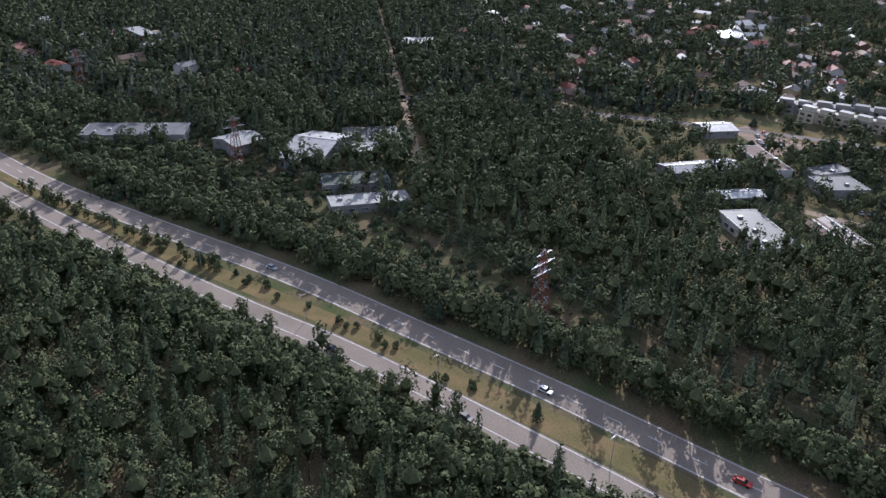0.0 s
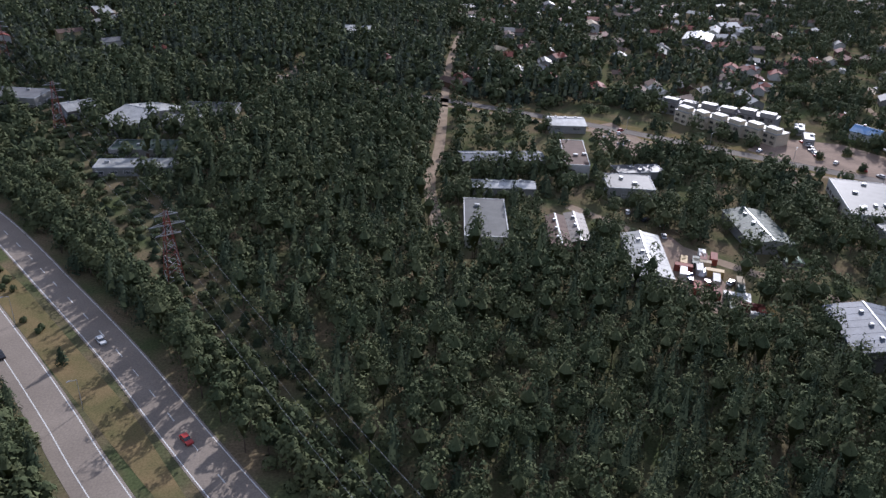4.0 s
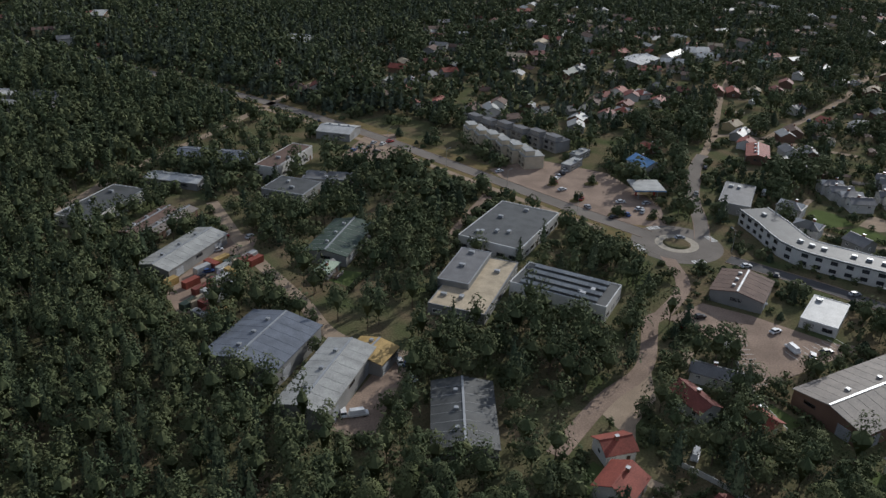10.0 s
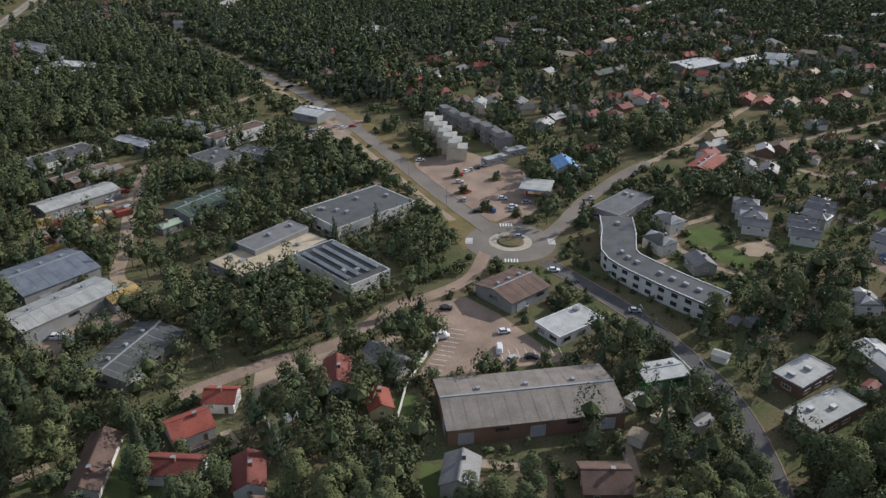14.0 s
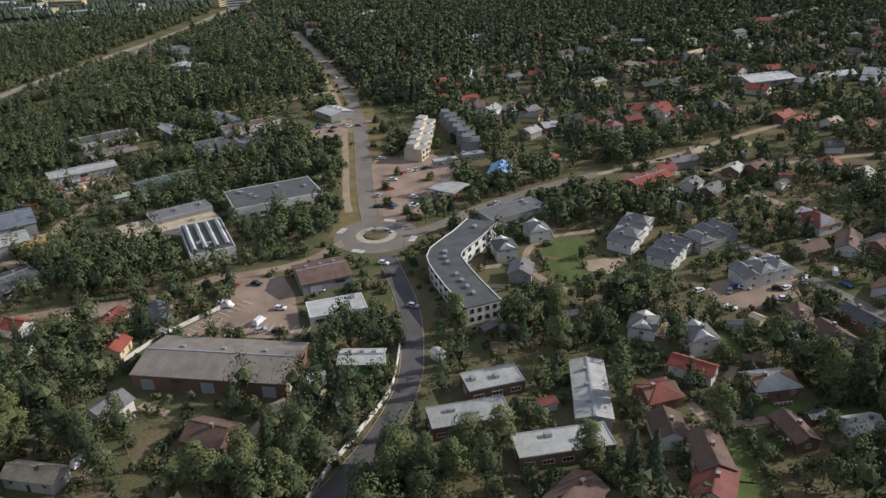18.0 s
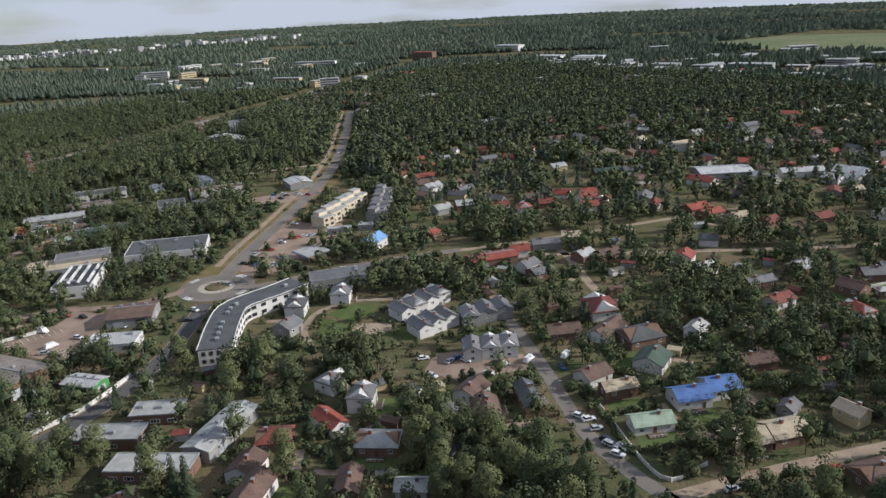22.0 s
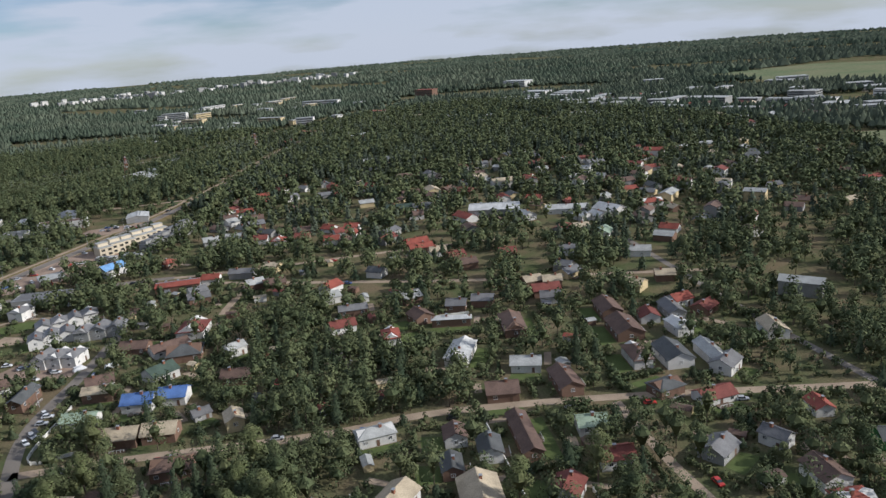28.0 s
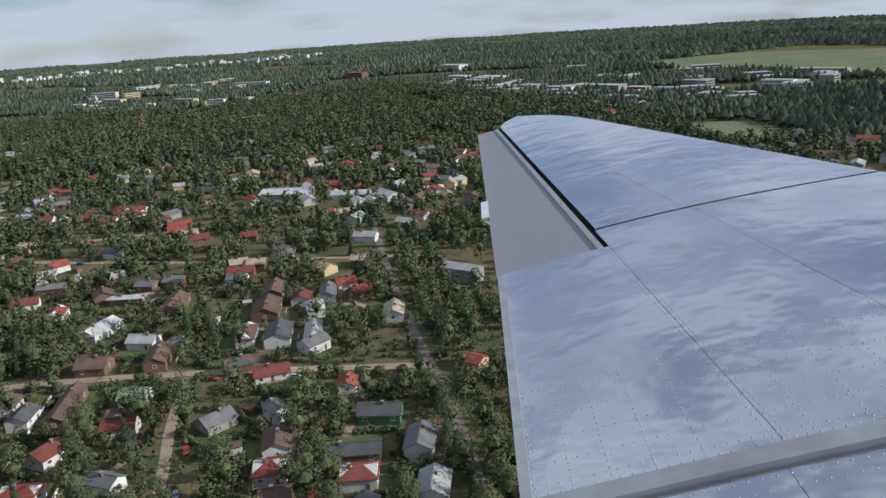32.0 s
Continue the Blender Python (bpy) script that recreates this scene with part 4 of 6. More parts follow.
bays = tagged(new("parking_bays"), "white painted bay lines on the parking lot", "road marking", kind="structure")
bay = boxes("bay_line", M["PAINT"], (-2.4, -0.07, 0.02, 2.4, 0.07, 0.04))
for k in range(11):
    part("bay_line", bay, bays, pose(249.5 - 0.2 * k, 168 + 2.5 * k, 0, 0, 0, 8))
for k in range(9):
    part("bay_line", bay, bays, pose(262 + 2.2 * k, 184 + 1.3 * k, 0, 0, 0, 122))

# ---------------------------------------------------------------- halls, offices and apartment houses
hall(108, 163, -15, 23, 26, 7, "ROOF_BLUE", "y")
hall(130, 149, -12, 14, 32, 7, "ROOF_LIGHT", "y")
hall(139, 164, 71, 10, 12, 5, "ROOF_YELLOW", "x")
hall(61, 220, -15, 13, 33, 5, "ROOF_LIGHT", "y")
hall(37, 244, 78, 27, 7, 4, "ROOF_BROWN", "x", "WALL_BROWN")
hall(45, 246, 78, 25, 7, 4, "ROOF_TAUPE", "x", "WALL_BROWN")
block(12, 256, 79, 35, 16, 6, "ROOF_DARK", "WALL_WHITE")
hall(28, 291, -9, 26, 9, 4, "ROOF_WHITE", "x")
hall(35, 323, -4, 38, 13, 5, "ROOF_BLUE", "x")
block(69, 320, -14, 11, 35, 8, "ROOF_BROWN", "WALL_WHITE")
block(82, 286, -14, 20, 17, 6, "ROOF_DARK", "WALL_GREY")
block(94, 304, -0, 22, 10, 4, "ROOF_GREY", "WALL_GREY")
hall(83, 374, -9, 19, 16, 5, "ROOF_WHITE", "x")
hall(114, 238, -9, 16, 30, 5, "ROOF_GREEN", "y")
block(177, 257, 67, 40, 25, 7, "ROOF_DARK", "WALL_WHITE")
block(166, 210, 75, 39, 19, 5, "ROOF_TAN", "WALL_GREY")
block(162, 218, 75.5, 26, 11, 7.5, "ROOF_GREY", "WALL_GREY")
block(196, 210, 67, 17, 33, 7, "ROOF_DARK", "WALL_WHITE", skylights=4)
hall(167, 140, 6, 16, 27, 4, "ROOF_DARK", "y")
hall(279, 163, 32.5, 46, 21, 6, "ROOF_TAUPE", "x", "WALL_BROWN")
hall(256, 220, 64, 18, 17, 5, "ROOF_BROWN", "x")
block(279, 207, 59, 19, 11, 4, "ROOF_WHITE", "WALL_WHITE")
hall(309, 191, 39, 13, 8, 4, "ROOF_WHITE", "x", "WALL_GREEN")
block(276, 307, 70, 28, 13, 6, "ROOF_GREY", "WALL_GREY", name="apartment_house", label="long pale apartment house with a grey roof and white window rows")
hall(303, 374, 75, 23, 11, 5, "ROOF_RED", "x", "WALL_BROWN")
block(346, 206, 58, 16, 9, 5, "ROOF_LIGHT", "WALL_BROWN")
block(351, 190, 54, 21, 9, 5, "ROOF_LIGHT", "WALL_BROWN")
block(376, 196, 51, 24, 9, 5, "ROOF_LIGHT", "WALL_BROWN")
hall(370, 218, 37, 9, 26, 5, "ROOF_LIGHT", "y")
hall(-133, 394, -35, 21, 42, 6, "ROOF_WHITE", "x")
hall(-167, 414, 30, 18, 18, 6, "ROOF_LIGHT", "x")
block(-125, 327, -3, 33, 11, 5, "ROOF_LIGHT", "WALL_GREY")
block(-125, 351, -6, 29, 14, 5, "ROOF_GREEN", "WALL_GREY")
block(-113, 385, -8, 16, 13, 7, "ROOF_LIGHT", "WALL_WHITE")
block(-102, 408, -8, 28, 24, 5, "ROOF_DARK", "WALL_GREY")
block(-214, 440, -13, 49, 19, 7, "ROOF_GREY", "WALL_GREY")
block(-6, 618, -11, 28, 34, 7, "ROOF_LIGHT", "WALL_GREY")
hall(271, 594, 57, 35, 22, 6, "ROOF_WHITE", "x")
curved_block(((321, 233), (303, 242), (287, 252), (283, 261), (281, 272), (277, 286)), 12, 6.5, "ROOF_DARK", "WALL_WHITE", "long curved pale apartment house with a grey roof")
block(206, 343, 59, 13, 5, 4, "ROOF_LIGHT", "WALL_GREY", name="carport", label="low grey carport beside the terraced houses")
block(211, 359, 57, 12, 5, 4, "ROOF_LIGHT", "WALL_GREY", name="carport", label="low grey carport beside the terraced houses")
filling_station(237, 311, 8, 14, 14, 5.0)


# ---------------------------------------------------------------- garden suburb
flat_terrace(171, 362, 110, 6, 9.3, 10, 6.2, 3.0)
flat_terrace(178, 386, 131, 6, 10.2, 10, 5.6, 2.5, "WALL_GREY", "grey", "ROOF_GREY")
terrace(326, 318, 92, 4, 7, 10, 5.5, "ROOF_GREY", "WALL_WHITE", 1.5)
terrace(346, 311, 88, 3, 6.5, 10, 5.5, "ROOF_GREY", "WALL_WHITE", 1.0)
terrace(352, 332, 67, 3, 7, 10, 6, "ROOF_GREY", "WALL_GREY", 1.5)
terrace(378, 314, 56, 3, 6.5, 10, 6, "ROOF_GREY", "WALL_WHITE", 1.0)
house(192, 101, 120, 20, 7, 3.5, "ROOF_BROWN", "WALL_WHITE")
house(166, 88, -22, 14, 8, 4, "ROOF_BROWN", "WALL_BROWN")
house(388, 183, 88, 12, 9, 4, "ROOF_BROWN", "WALL_BROWN")
house(296, 276, 144, 10, 8, 6, "ROOF_DARK", "WALL_WHITE")
house(296, 297, 144, 10, 8, 6, "ROOF_GREY", "WALL_WHITE")
house(312, 265, 121, 9, 8, 5, "ROOF_GREY", "WALL_GREY")
house(241, 344, 120, 14, 10, 6, "ROOF_SKYBLUE", "WALL_WHITE")
house(405, 214, 132, 13, 8, 5, "ROOF_BROWN", "WALL_WHITE")
house(410, 206, 107, 12, 9, 4, "ROOF_MAROON", "WALL_WHITE")
house(381, 260, 140, 9, 8, 7, "ROOF_GREY", "WALL_WHITE")
house(364, 258, 111, 9, 8, 5, "ROOF_GREY", "WALL_WHITE")
house(415, 328, 89, 10, 8, 4, "ROOF_BROWN", "WALL_WHITE")
house(114, 216, 75, 9, 5, 3.6, "ROOF_PALE", "WALL_GREY")
house(5, 521, 92, 18, 10, 5, "ROOF_MAROON", "WALL_BROWN")
house(248, 376, 118, 9, 7, 4, "ROOF_RED", "WALL_BROWN")
house(331, 380, 87, 11, 8, 4, "ROOF_GREY", "WALL_BROWN")
house(384, 344, 63, 12, 8, 4, "ROOF_BROWN", "WALL_BROWN")
house(394, 357, 104, 16, 8, 4, "ROOF_BROWN", "WALL_WHITE")
house(466, 358, 101, 6, 5, 3, "ROOF_GREY", "WALL_GREY")
house(399, 290, 113, 10, 8, 5, "ROOF_BROWN", "WALL_WHITE")
house(418, 428, 84, 11, 8, 4, "ROOF_MAROON", "WALL_WHITE")
house(586, 409, 122, 13, 10, 5, "ROOF_BROWN", "WALL_WHITE")
house(582, 485, 109, 10, 8, 4, "ROOF_GREY", "WALL_GREY")
house(544, 500, 88, 10, 8, 4, "ROOF_DARK", "WALL_BROWN")
house(557, 509, 81, 12, 8, 3.5, "ROOF_MAROON", "WALL_WHITE")
house(543, 529, 112, 10, 8, 5, "ROOF_GREY", "WALL_WHITE")
house(324, 511, 82, 14, 8, 4, "ROOF_RED", "WALL_BROWN")
house(261, 493, 120, 10, 8, 4, "ROOF_RED", "WALL_WHITE")
house(275, 481, 151, 9, 7, 4, "ROOF_BROWN", "WALL_YELLOW")
house(243, 446, 153, 9, 8, 4, "ROOF_RED", "WALL_WHITE")
house(330, 684, 73, 14, 9, 4, "ROOF_RED", "WALL_WHITE")
house(420, 550, 100, 10, 8, 4, "ROOF_GREY", "WALL_YELLOW")
house(490, 540, 153, 9, 8, 4, "ROOF_MAROON", "WALL_WHITE")
house(497, 565, 109, 10, 8, 4, "ROOF_MAROON", "WALL_BROWN")
house(204, 120, 59, 10, 9, 4.7, "ROOF_RED", "WALL_WHITE")
house(204, 133, 22, 8, 7, 4.7, "ROOF_RED", "WALL_WHITE")
house(227, 154, 120, 12, 7, 5.0, "ROOF_MAROON", "WALL_WHITE")
house(243, 148, 128, 8, 6, 4.2, "ROOF_RED", "WALL_YELLOW")
house(236, 167, 159, 14, 6, 4.7, "ROOF_GREY", "WALL_WHITE")
house(273, 131, 105, 10, 8, 5.3, "ROOF_GREY", "WALL_WHITE")
house(304, 143, 23, 11, 10, 4.2, "ROOF_BROWN", "WALL_BROWN")
house(228, 112, 126, 11, 7, 4.5, "ROOF_MAROON", "WALL_WHITE")
house(239, 101, 141, 11, 6, 4.5, "ROOF_BROWN", "WALL_WHITE")
house(284, 107, 30, 14, 6, 4.7, "ROOF_TAN", "WALL_WHITE")
house(211, 107, 19, 13, 7, 4.7, "ROOF_MAROON", "WALL_WHITE")
house(405, 252, 50, 12, 9, 4.3, "ROOF_LIGHT", "WALL_BROWN")
house(393, 217, 131, 10, 8, 4.7, "ROOF_BROWN", "WALL_WHITE")
house(429, 248, 51, 8, 6, 4.3, "ROOF_LIGHT", "WALL_WHITE")
house(417, 236, 143, 11, 6, 4.3, "ROOF_BROWN", "WALL_BROWN")
house(384, 229, 59, 10, 9, 4.3, "ROOF_MAROON", "WALL_BROWN")
house(410, 287, 150, 11, 8, 4.3, "ROOF_BROWN", "WALL_WHITE")
house(414, 301, 155, 15, 6, 5.3, "ROOF_DARK", "WALL_BROWN")
house(386, 246, 6, 12, 6, 4.7, "ROOF_RED", "WALL_WHITE")
house(427, 327, 69, 11, 6, 5.0, "ROOF_TAN", "WALL_BROWN")
house(446, 320, 64, 12, 7, 3.9, "ROOF_PALE", "WALL_WHITE")
house(444, 340, 66, 11, 9, 4.6, "ROOF_DEEPBLUE", "WALL_WHITE")
house(446, 352, 66, 10, 9, 4.6, "ROOF_DEEPBLUE", "WALL_WHITE")
house(421, 350, 114, 11, 10, 4.6, "ROOF_GREEN", "WALL_WHITE")
house(469, 332, 68, 11, 9, 4.6, "ROOF_TAN", "WALL_BROWN")
house(473, 344, 68, 11, 9, 4.6, "ROOF_TAN", "WALL_BROWN")
house(415, 381, 106, 8, 6, 5.0, "ROOF_LIGHT", "WALL_WHITE")
house(405, 362, 74, 14, 12, 4.3, "ROOF_DARK", "WALL_BROWN")
house(378, 370, 155, 15, 12, 4.7, "ROOF_MAROON", "WALL_WHITE")
house(443, 376, 65, 11, 8, 4.3, "ROOF_BROWN", "WALL_BROWN")
house(480, 367, 175, 8, 6, 5.5, "ROOF_TAN", "WALL_YELLOW")
house(499, 344, 72, 12, 9, 4.3, "ROOF_BROWN", "WALL_BROWN")
house(550, 372, 155, 12, 7, 4.6, "ROOF_GREY", "WALL_WHITE")
house(517, 404, 82, 12, 7, 4.3, "ROOF_LIGHT", "WALL_WHITE")
house(476, 457, 139, 18, 9, 4.6, "ROOF_WHITE", "WALL_WHITE")
house(500, 472, 56, 11, 8, 4.3, "ROOF_LIGHT", "WALL_WHITE")
house(521, 475, 163, 16, 8, 5.0, "ROOF_BROWN", "WALL_BROWN")
house(544, 443, 161, 25, 6, 4.6, "ROOF_BROWN", "WALL_BROWN")
house(564, 416, 160, 14, 11, 4.6, "ROOF_TAN", "WALL_BROWN")
house(576, 411, 69, 12, 10, 4.6, "ROOF_TAN", "WALL_BROWN")
house(553, 396, 126, 10, 9, 4.6, "ROOF_TAN", "WALL_WHITE")
house(567, 394, 38, 9, 8, 4.6, "ROOF_TAN", "WALL_BROWN")
house(575, 437, 130, 9, 8, 4.7, "ROOF_MAROON", "WALL_WHITE")
house(594, 431, 62, 10, 6, 4.5, "ROOF_RED", "WALL_WHITE")
house(550, 464, 66, 9, 8, 4.5, "ROOF_PALE", "WALL_WHITE")
house(514, 453, 65, 11, 10, 4.5, "ROOF_BROWN", "WALL_BROWN")
house(532, 425, 158, 8, 7, 4.5, "ROOF_BROWN", "WALL_WHITE")
house(545, 430, 157, 10, 7, 4.7, "ROOF_DARK", "WALL_WHITE")
house(547, 416, 158, 9, 6, 4.2, "ROOF_DARK", "WALL_BROWN")
house(463, 489, 157, 20, 9, 4.5, "ROOF_BROWN", "WALL_BROWN")
house(443, 441, 163, 11, 7, 4.2, "ROOF_RED", "WALL_WHITE")
house(569, 458, 70, 10, 8, 4.5, "ROOF_MAROON", "WALL_WHITE")
house(601, 452, 43, 8, 6, 4.7, "ROOF_GREY", "WALL_WHITE")
house(633, 474, 57, 8, 6, 4.7, "ROOF_RED", "WALL_WHITE")
house(643, 491, 63, 8, 6, 4.7, "ROOF_RED", "WALL_WHITE")
house(652, 508, 152, 12, 6, 4.7, "ROOF_GREY", "WALL_WHITE")
house(635, 513, 65, 10, 8, 4.7, "ROOF_MAROON", "WALL_WHITE")
house(629, 534, 148, 12, 8, 5.3, "ROOF_GREY", "WALL_WHITE")
house(650, 528, 148, 11, 8, 4.5, "ROOF_LIGHT", "WALL_WHITE")
house(587, 503, 11, 8, 6, 5.0, "ROOF_GREY", "WALL_WHITE")
house(607, 498, 163, 11, 8, 5.0, "ROOF_BROWN", "WALL_WHITE")
house(619, 493, 68, 9, 9, 4.2, "ROOF_RED", "WALL_WHITE")
house(632, 491, 71, 8, 6, 4.5, "ROOF_BROWN", "WALL_BROWN")
house(581, 529, 156, 8, 6, 3.9, "ROOF_RED", "WALL_WHITE")
house(519, 509, 159, 15, 7, 4.7, "ROOF_BROWN", "WALL_WHITE")
house(526, 520, 160, 16, 10, 5.0, "ROOF_DARK", "WALL_WHITE")
house(533, 532, 160, 17, 6, 5.0, "ROOF_LIGHT", "WALL_WHITE")
house(507, 541, 167, 11, 7, 5.0, "ROOF_WHITE", "WALL_WHITE")
house(491, 552, 158, 15, 7, 4.7, "ROOF_GREY", "WALL_GREY")
house(495, 523, 159, 18, 11, 4.7, "ROOF_BROWN", "WALL_BROWN")
house(473, 532, 158, 16, 9, 4.7, "ROOF_BROWN", "WALL_BROWN")
house(530, 568, 153, 13, 8, 4.7, "ROOF_TAN", "WALL_WHITE")
house(606, 531, 59, 13, 8, 4.5, "ROOF_DARK", "WALL_GREEN")
house(623, 516, 66, 15, 7, 4.5, "ROOF_DARK", "WALL_BROWN")
house(302, 392, 66, 9, 8, 4.6, "ROOF_RED", "WALL_WHITE", detail=False)
house(321, 381, 98, 9, 8, 4.6, "ROOF_GREY", "WALL_WHITE", detail=False)
house(328, 410, 95, 9, 8, 4.6, "ROOF_LIGHT", "WALL_BROWN", detail=False)
house(335, 419, 84, 11, 8, 4.6, "ROOF_BROWN", "WALL_BROWN", detail=False)
house(303, 409, 58, 14, 7, 4.6, "ROOF_GREY", "WALL_GREY", detail=False)
house(303, 426, 48, 9, 8, 4.6, "ROOF_TAN", "WALL_YELLOW", detail=False)
house(361, 442, 115, 9, 9, 4.6, "ROOF_RED", "WALL_WHITE", detail=False)
house(377, 436, 91, 9, 8, 4.6, "ROOF_LIGHT", "WALL_WHITE", detail=False)
house(402, 439, 74, 13, 6, 4.6, "ROOF_GREY", "WALL_BROWN")
house(353, 471, 38, 9, 8, 4.6, "ROOF_DARK", "WALL_WHITE", detail=False)
house(246, 496, 59, 9, 9, 4.6, "ROOF_RED", "WALL_WHITE", detail=False)
house(246, 461, 63, 10, 8, 4.6, "ROOF_MAROON", "WALL_BROWN", detail=False)
house(151, 434, 65, 10, 10, 4.6, "ROOF_BROWN", "WALL_WHITE", detail=False)
house(167, 450, 81, 9, 9, 4.6, "ROOF_BROWN", "WALL_WHITE", detail=False)
house(40, 460, 126, 20, 9, 4.6, "ROOF_BROWN", "WALL_BROWN", detail=False)
house(95, 452, 96, 11, 9, 4.6, "ROOF_BROWN", "WALL_BROWN", detail=False)
house(82, 475, 80, 11, 8, 4.6, "ROOF_RED", "WALL_BROWN", detail=False)
house(105, 470, 77, 9, 8, 4.6, "ROOF_RED", "WALL_BROWN", detail=False)
house(107, 493, 101, 11, 9, 4.6, "ROOF_GREY", "WALL_WHITE", detail=False)
house(403, 468, 95, 9, 9, 4.6, "ROOF_LIGHT", "WALL_BROWN", detail=False)
house(430, 461, 92, 9, 10, 4.6, "ROOF_BROWN", "WALL_BROWN")
house(313, 513, 83, 14, 9, 4.6, "ROOF_RED", "WALL_BROWN", detail=False)
house(339, 515, 73, 9, 8, 4.6, "ROOF_TAN", "WALL_WHITE", detail=False)
house(355, 518, 87, 10, 9, 4.6, "ROOF_MAROON", "WALL_BROWN", detail=False)
house(372, 517, 79, 9, 9, 4.6, "ROOF_BROWN", "WALL_BROWN", detail=False)
house(224, 560, 75, 15, 9, 4.6, "ROOF_DARK", "WALL_WHITE", detail=False)
house(276, 568, 5, 17, 10, 4.6, "ROOF_RED", "WALL_WHITE", detail=False)
house(243, 618, 75, 9, 10, 4.6, "ROOF_RED", "WALL_WHITE", detail=False)
house(263, 632, 45, 11, 10, 4.6, "ROOF_RED", "WALL_BROWN", detail=False)
house(299, 601, 175, 17, 9, 4.6, "ROOF_WHITE", "WALL_WHITE", detail=False)
house(305, 631, 57, 28, 9, 4.6, "ROOF_WHITE", "WALL_WHITE", detail=False)
house(329, 627, 179, 11, 9, 4.6, "ROOF_WHITE", "WALL_WHITE", detail=False)
house(336, 634, 174, 13, 9, 4.6, "ROOF_WHITE", "WALL_WHITE", detail=False)
house(328, 650, 8, 19, 14, 4.6, "ROOF_WHITE", "WALL_WHITE", detail=False)
house(352, 608, 67, 9, 8, 4.6, "ROOF_TAN", "WALL_BROWN", detail=False)
house(371, 610, 38, 10, 11, 4.6, "ROOF_PALE", "WALL_WHITE", detail=False)
house(369, 544, 71, 9, 9, 4.6, "ROOF_MAROON", "WALL_BROWN", detail=False)
house(387, 573, 67, 9, 8, 4.6, "ROOF_GREY", "WALL_WHITE", detail=False)
house(410, 554, 31, 9, 8, 4.6, "ROOF_GREY", "WALL_GREY", detail=False)
house(420, 527, 82, 9, 8, 4.6, "ROOF_TAN", "WALL_BROWN", detail=False)
house(426, 535, 64, 9, 8, 4.6, "ROOF_TAN", "WALL_BROWN", detail=False)
house(435, 525, 71, 13, 9, 4.6, "ROOF_MAROON", "WALL_BROWN", detail=False)
house(445, 521, 59, 9, 8, 4.6, "ROOF_GREY", "WALL_WHITE", detail=False)
house(456, 562, 25, 9, 9, 4.6, "ROOF_TAN", "WALL_YELLOW", detail=False)
house(484, 563, 86, 9, 8, 4.6, "ROOF_RED", "WALL_WHITE")
house(414, 600, 51, 13, 8, 4.6, "ROOF_LIGHT", "WALL_WHITE", detail=False)
house(454, 582, 57, 9, 8, 4.6, "ROOF_TAN", "WALL_BROWN", detail=False)
house(443, 470, 61, 17, 4, 4.6, "ROOF_WHITE", "WALL_BROWN")
house(429, 494, 54, 10, 8, 4.6, "ROOF_GREY", "WALL_BROWN", detail=False)
house(427, 481, 55, 9, 8, 4.6, "ROOF_GREY", "WALL_BROWN")
house(48, 471, 97, 14, 9, 4.6, "ROOF_MAROON", "WALL_WHITE", detail=False)
house(163, 434, 103, 13, 9, 4.6, "ROOF_LIGHT", "WALL_WHITE", detail=False)
house(185, 445, 89, 11, 9, 4.6, "ROOF_GREY", "WALL_BROWN", detail=False)
house(253, 486, 86, 10, 9, 4.6, "ROOF_MAROON", "WALL_WHITE", detail=False)
house(268, 474, 66, 10, 9, 4.6, "ROOF_RED", "WALL_WHITE", detail=False)
house(232, 437, 65, 9, 8, 4.6, "ROOF_MAROON", "WALL_WHITE", detail=False)
house(215, 545, 63, 19, 9, 4.6, "ROOF_GREEN", "WALL_BROWN", detail=False)
house(212, 408, 88, 10, 9, 4.6, "ROOF_LIGHT", "WALL_GREY", detail=False)
house(214, 423, 68, 10, 9, 4.6, "ROOF_LIGHT", "WALL_BROWN", detail=False)
house(245, 545, 69, 10, 9, 4.6, "ROOF_BROWN", "WALL_WHITE", detail=False)

# a gravel drive, a lawn and hedges round each near house
HEDGES = []
plot_rng = np.random.default_rng(8)
for x, y, rot, l, w in PLOTS:
    m = pose(x, y, 0, 0, 0, rot)
    side, end = plot_rng.choice((-1, 1)), plot_rng.choice((-1, 1))
    x0, y0, long = end * (l / 2 + 1.2), side * (w / 2 - 1.0), plot_rng.uniform(7, 12)
    spots = [m @ Vector(p) for p in ((x0, y0, 0), (x0 + end * 2.8, y0, 0), (x0 + end * 2.8, y0 + side * long, 0), (x0, y0 + side * long, 0))]
    if not is_taken([p.x for p in spots[1:3]], [p.y for p in spots[1:3]]).any():
        patch("driveway", "DUST", "pale gravel driveway beside a house", *[(p.x, p.y) for p in spots], z=0.035)
    deep = plot_rng.uniform(5, 9)
    spots = [m @ Vector(p) for p in ((-l / 2, -side * (w / 2 + 0.5), 0), (l / 2, -side * (w / 2 + 0.5), 0), (l / 2 + 1, -side * (w / 2 + deep), 0), (-l / 2 - 1, -side * (w / 2 + deep), 0))]
    if not is_taken([p.x for p in spots[2:]], [p.y for p in spots[2:]]).any():
        patch("lawn", "LAWN", "mown green garden lawn behind a house", *[(p.x, p.y) for p in spots], z=0.03)
    out = w / 2 + deep + 2
    for a, b in (((-l / 2 - 5, -side * out), (l / 2 + 5, -side * out)), ((-end * (l / 2 + 5), -side * out), (-end * (l / 2 + 5), side * (w / 2 + 2)))):
        n = int(math.dist(a, b) / 1.1)
        HEDGES += [(m @ Vector((a[0] + (b[0] - a[0]) * k / n, a[1] + (b[1] - a[1]) * k / n, 0))).to_2d() for k in range(n)]

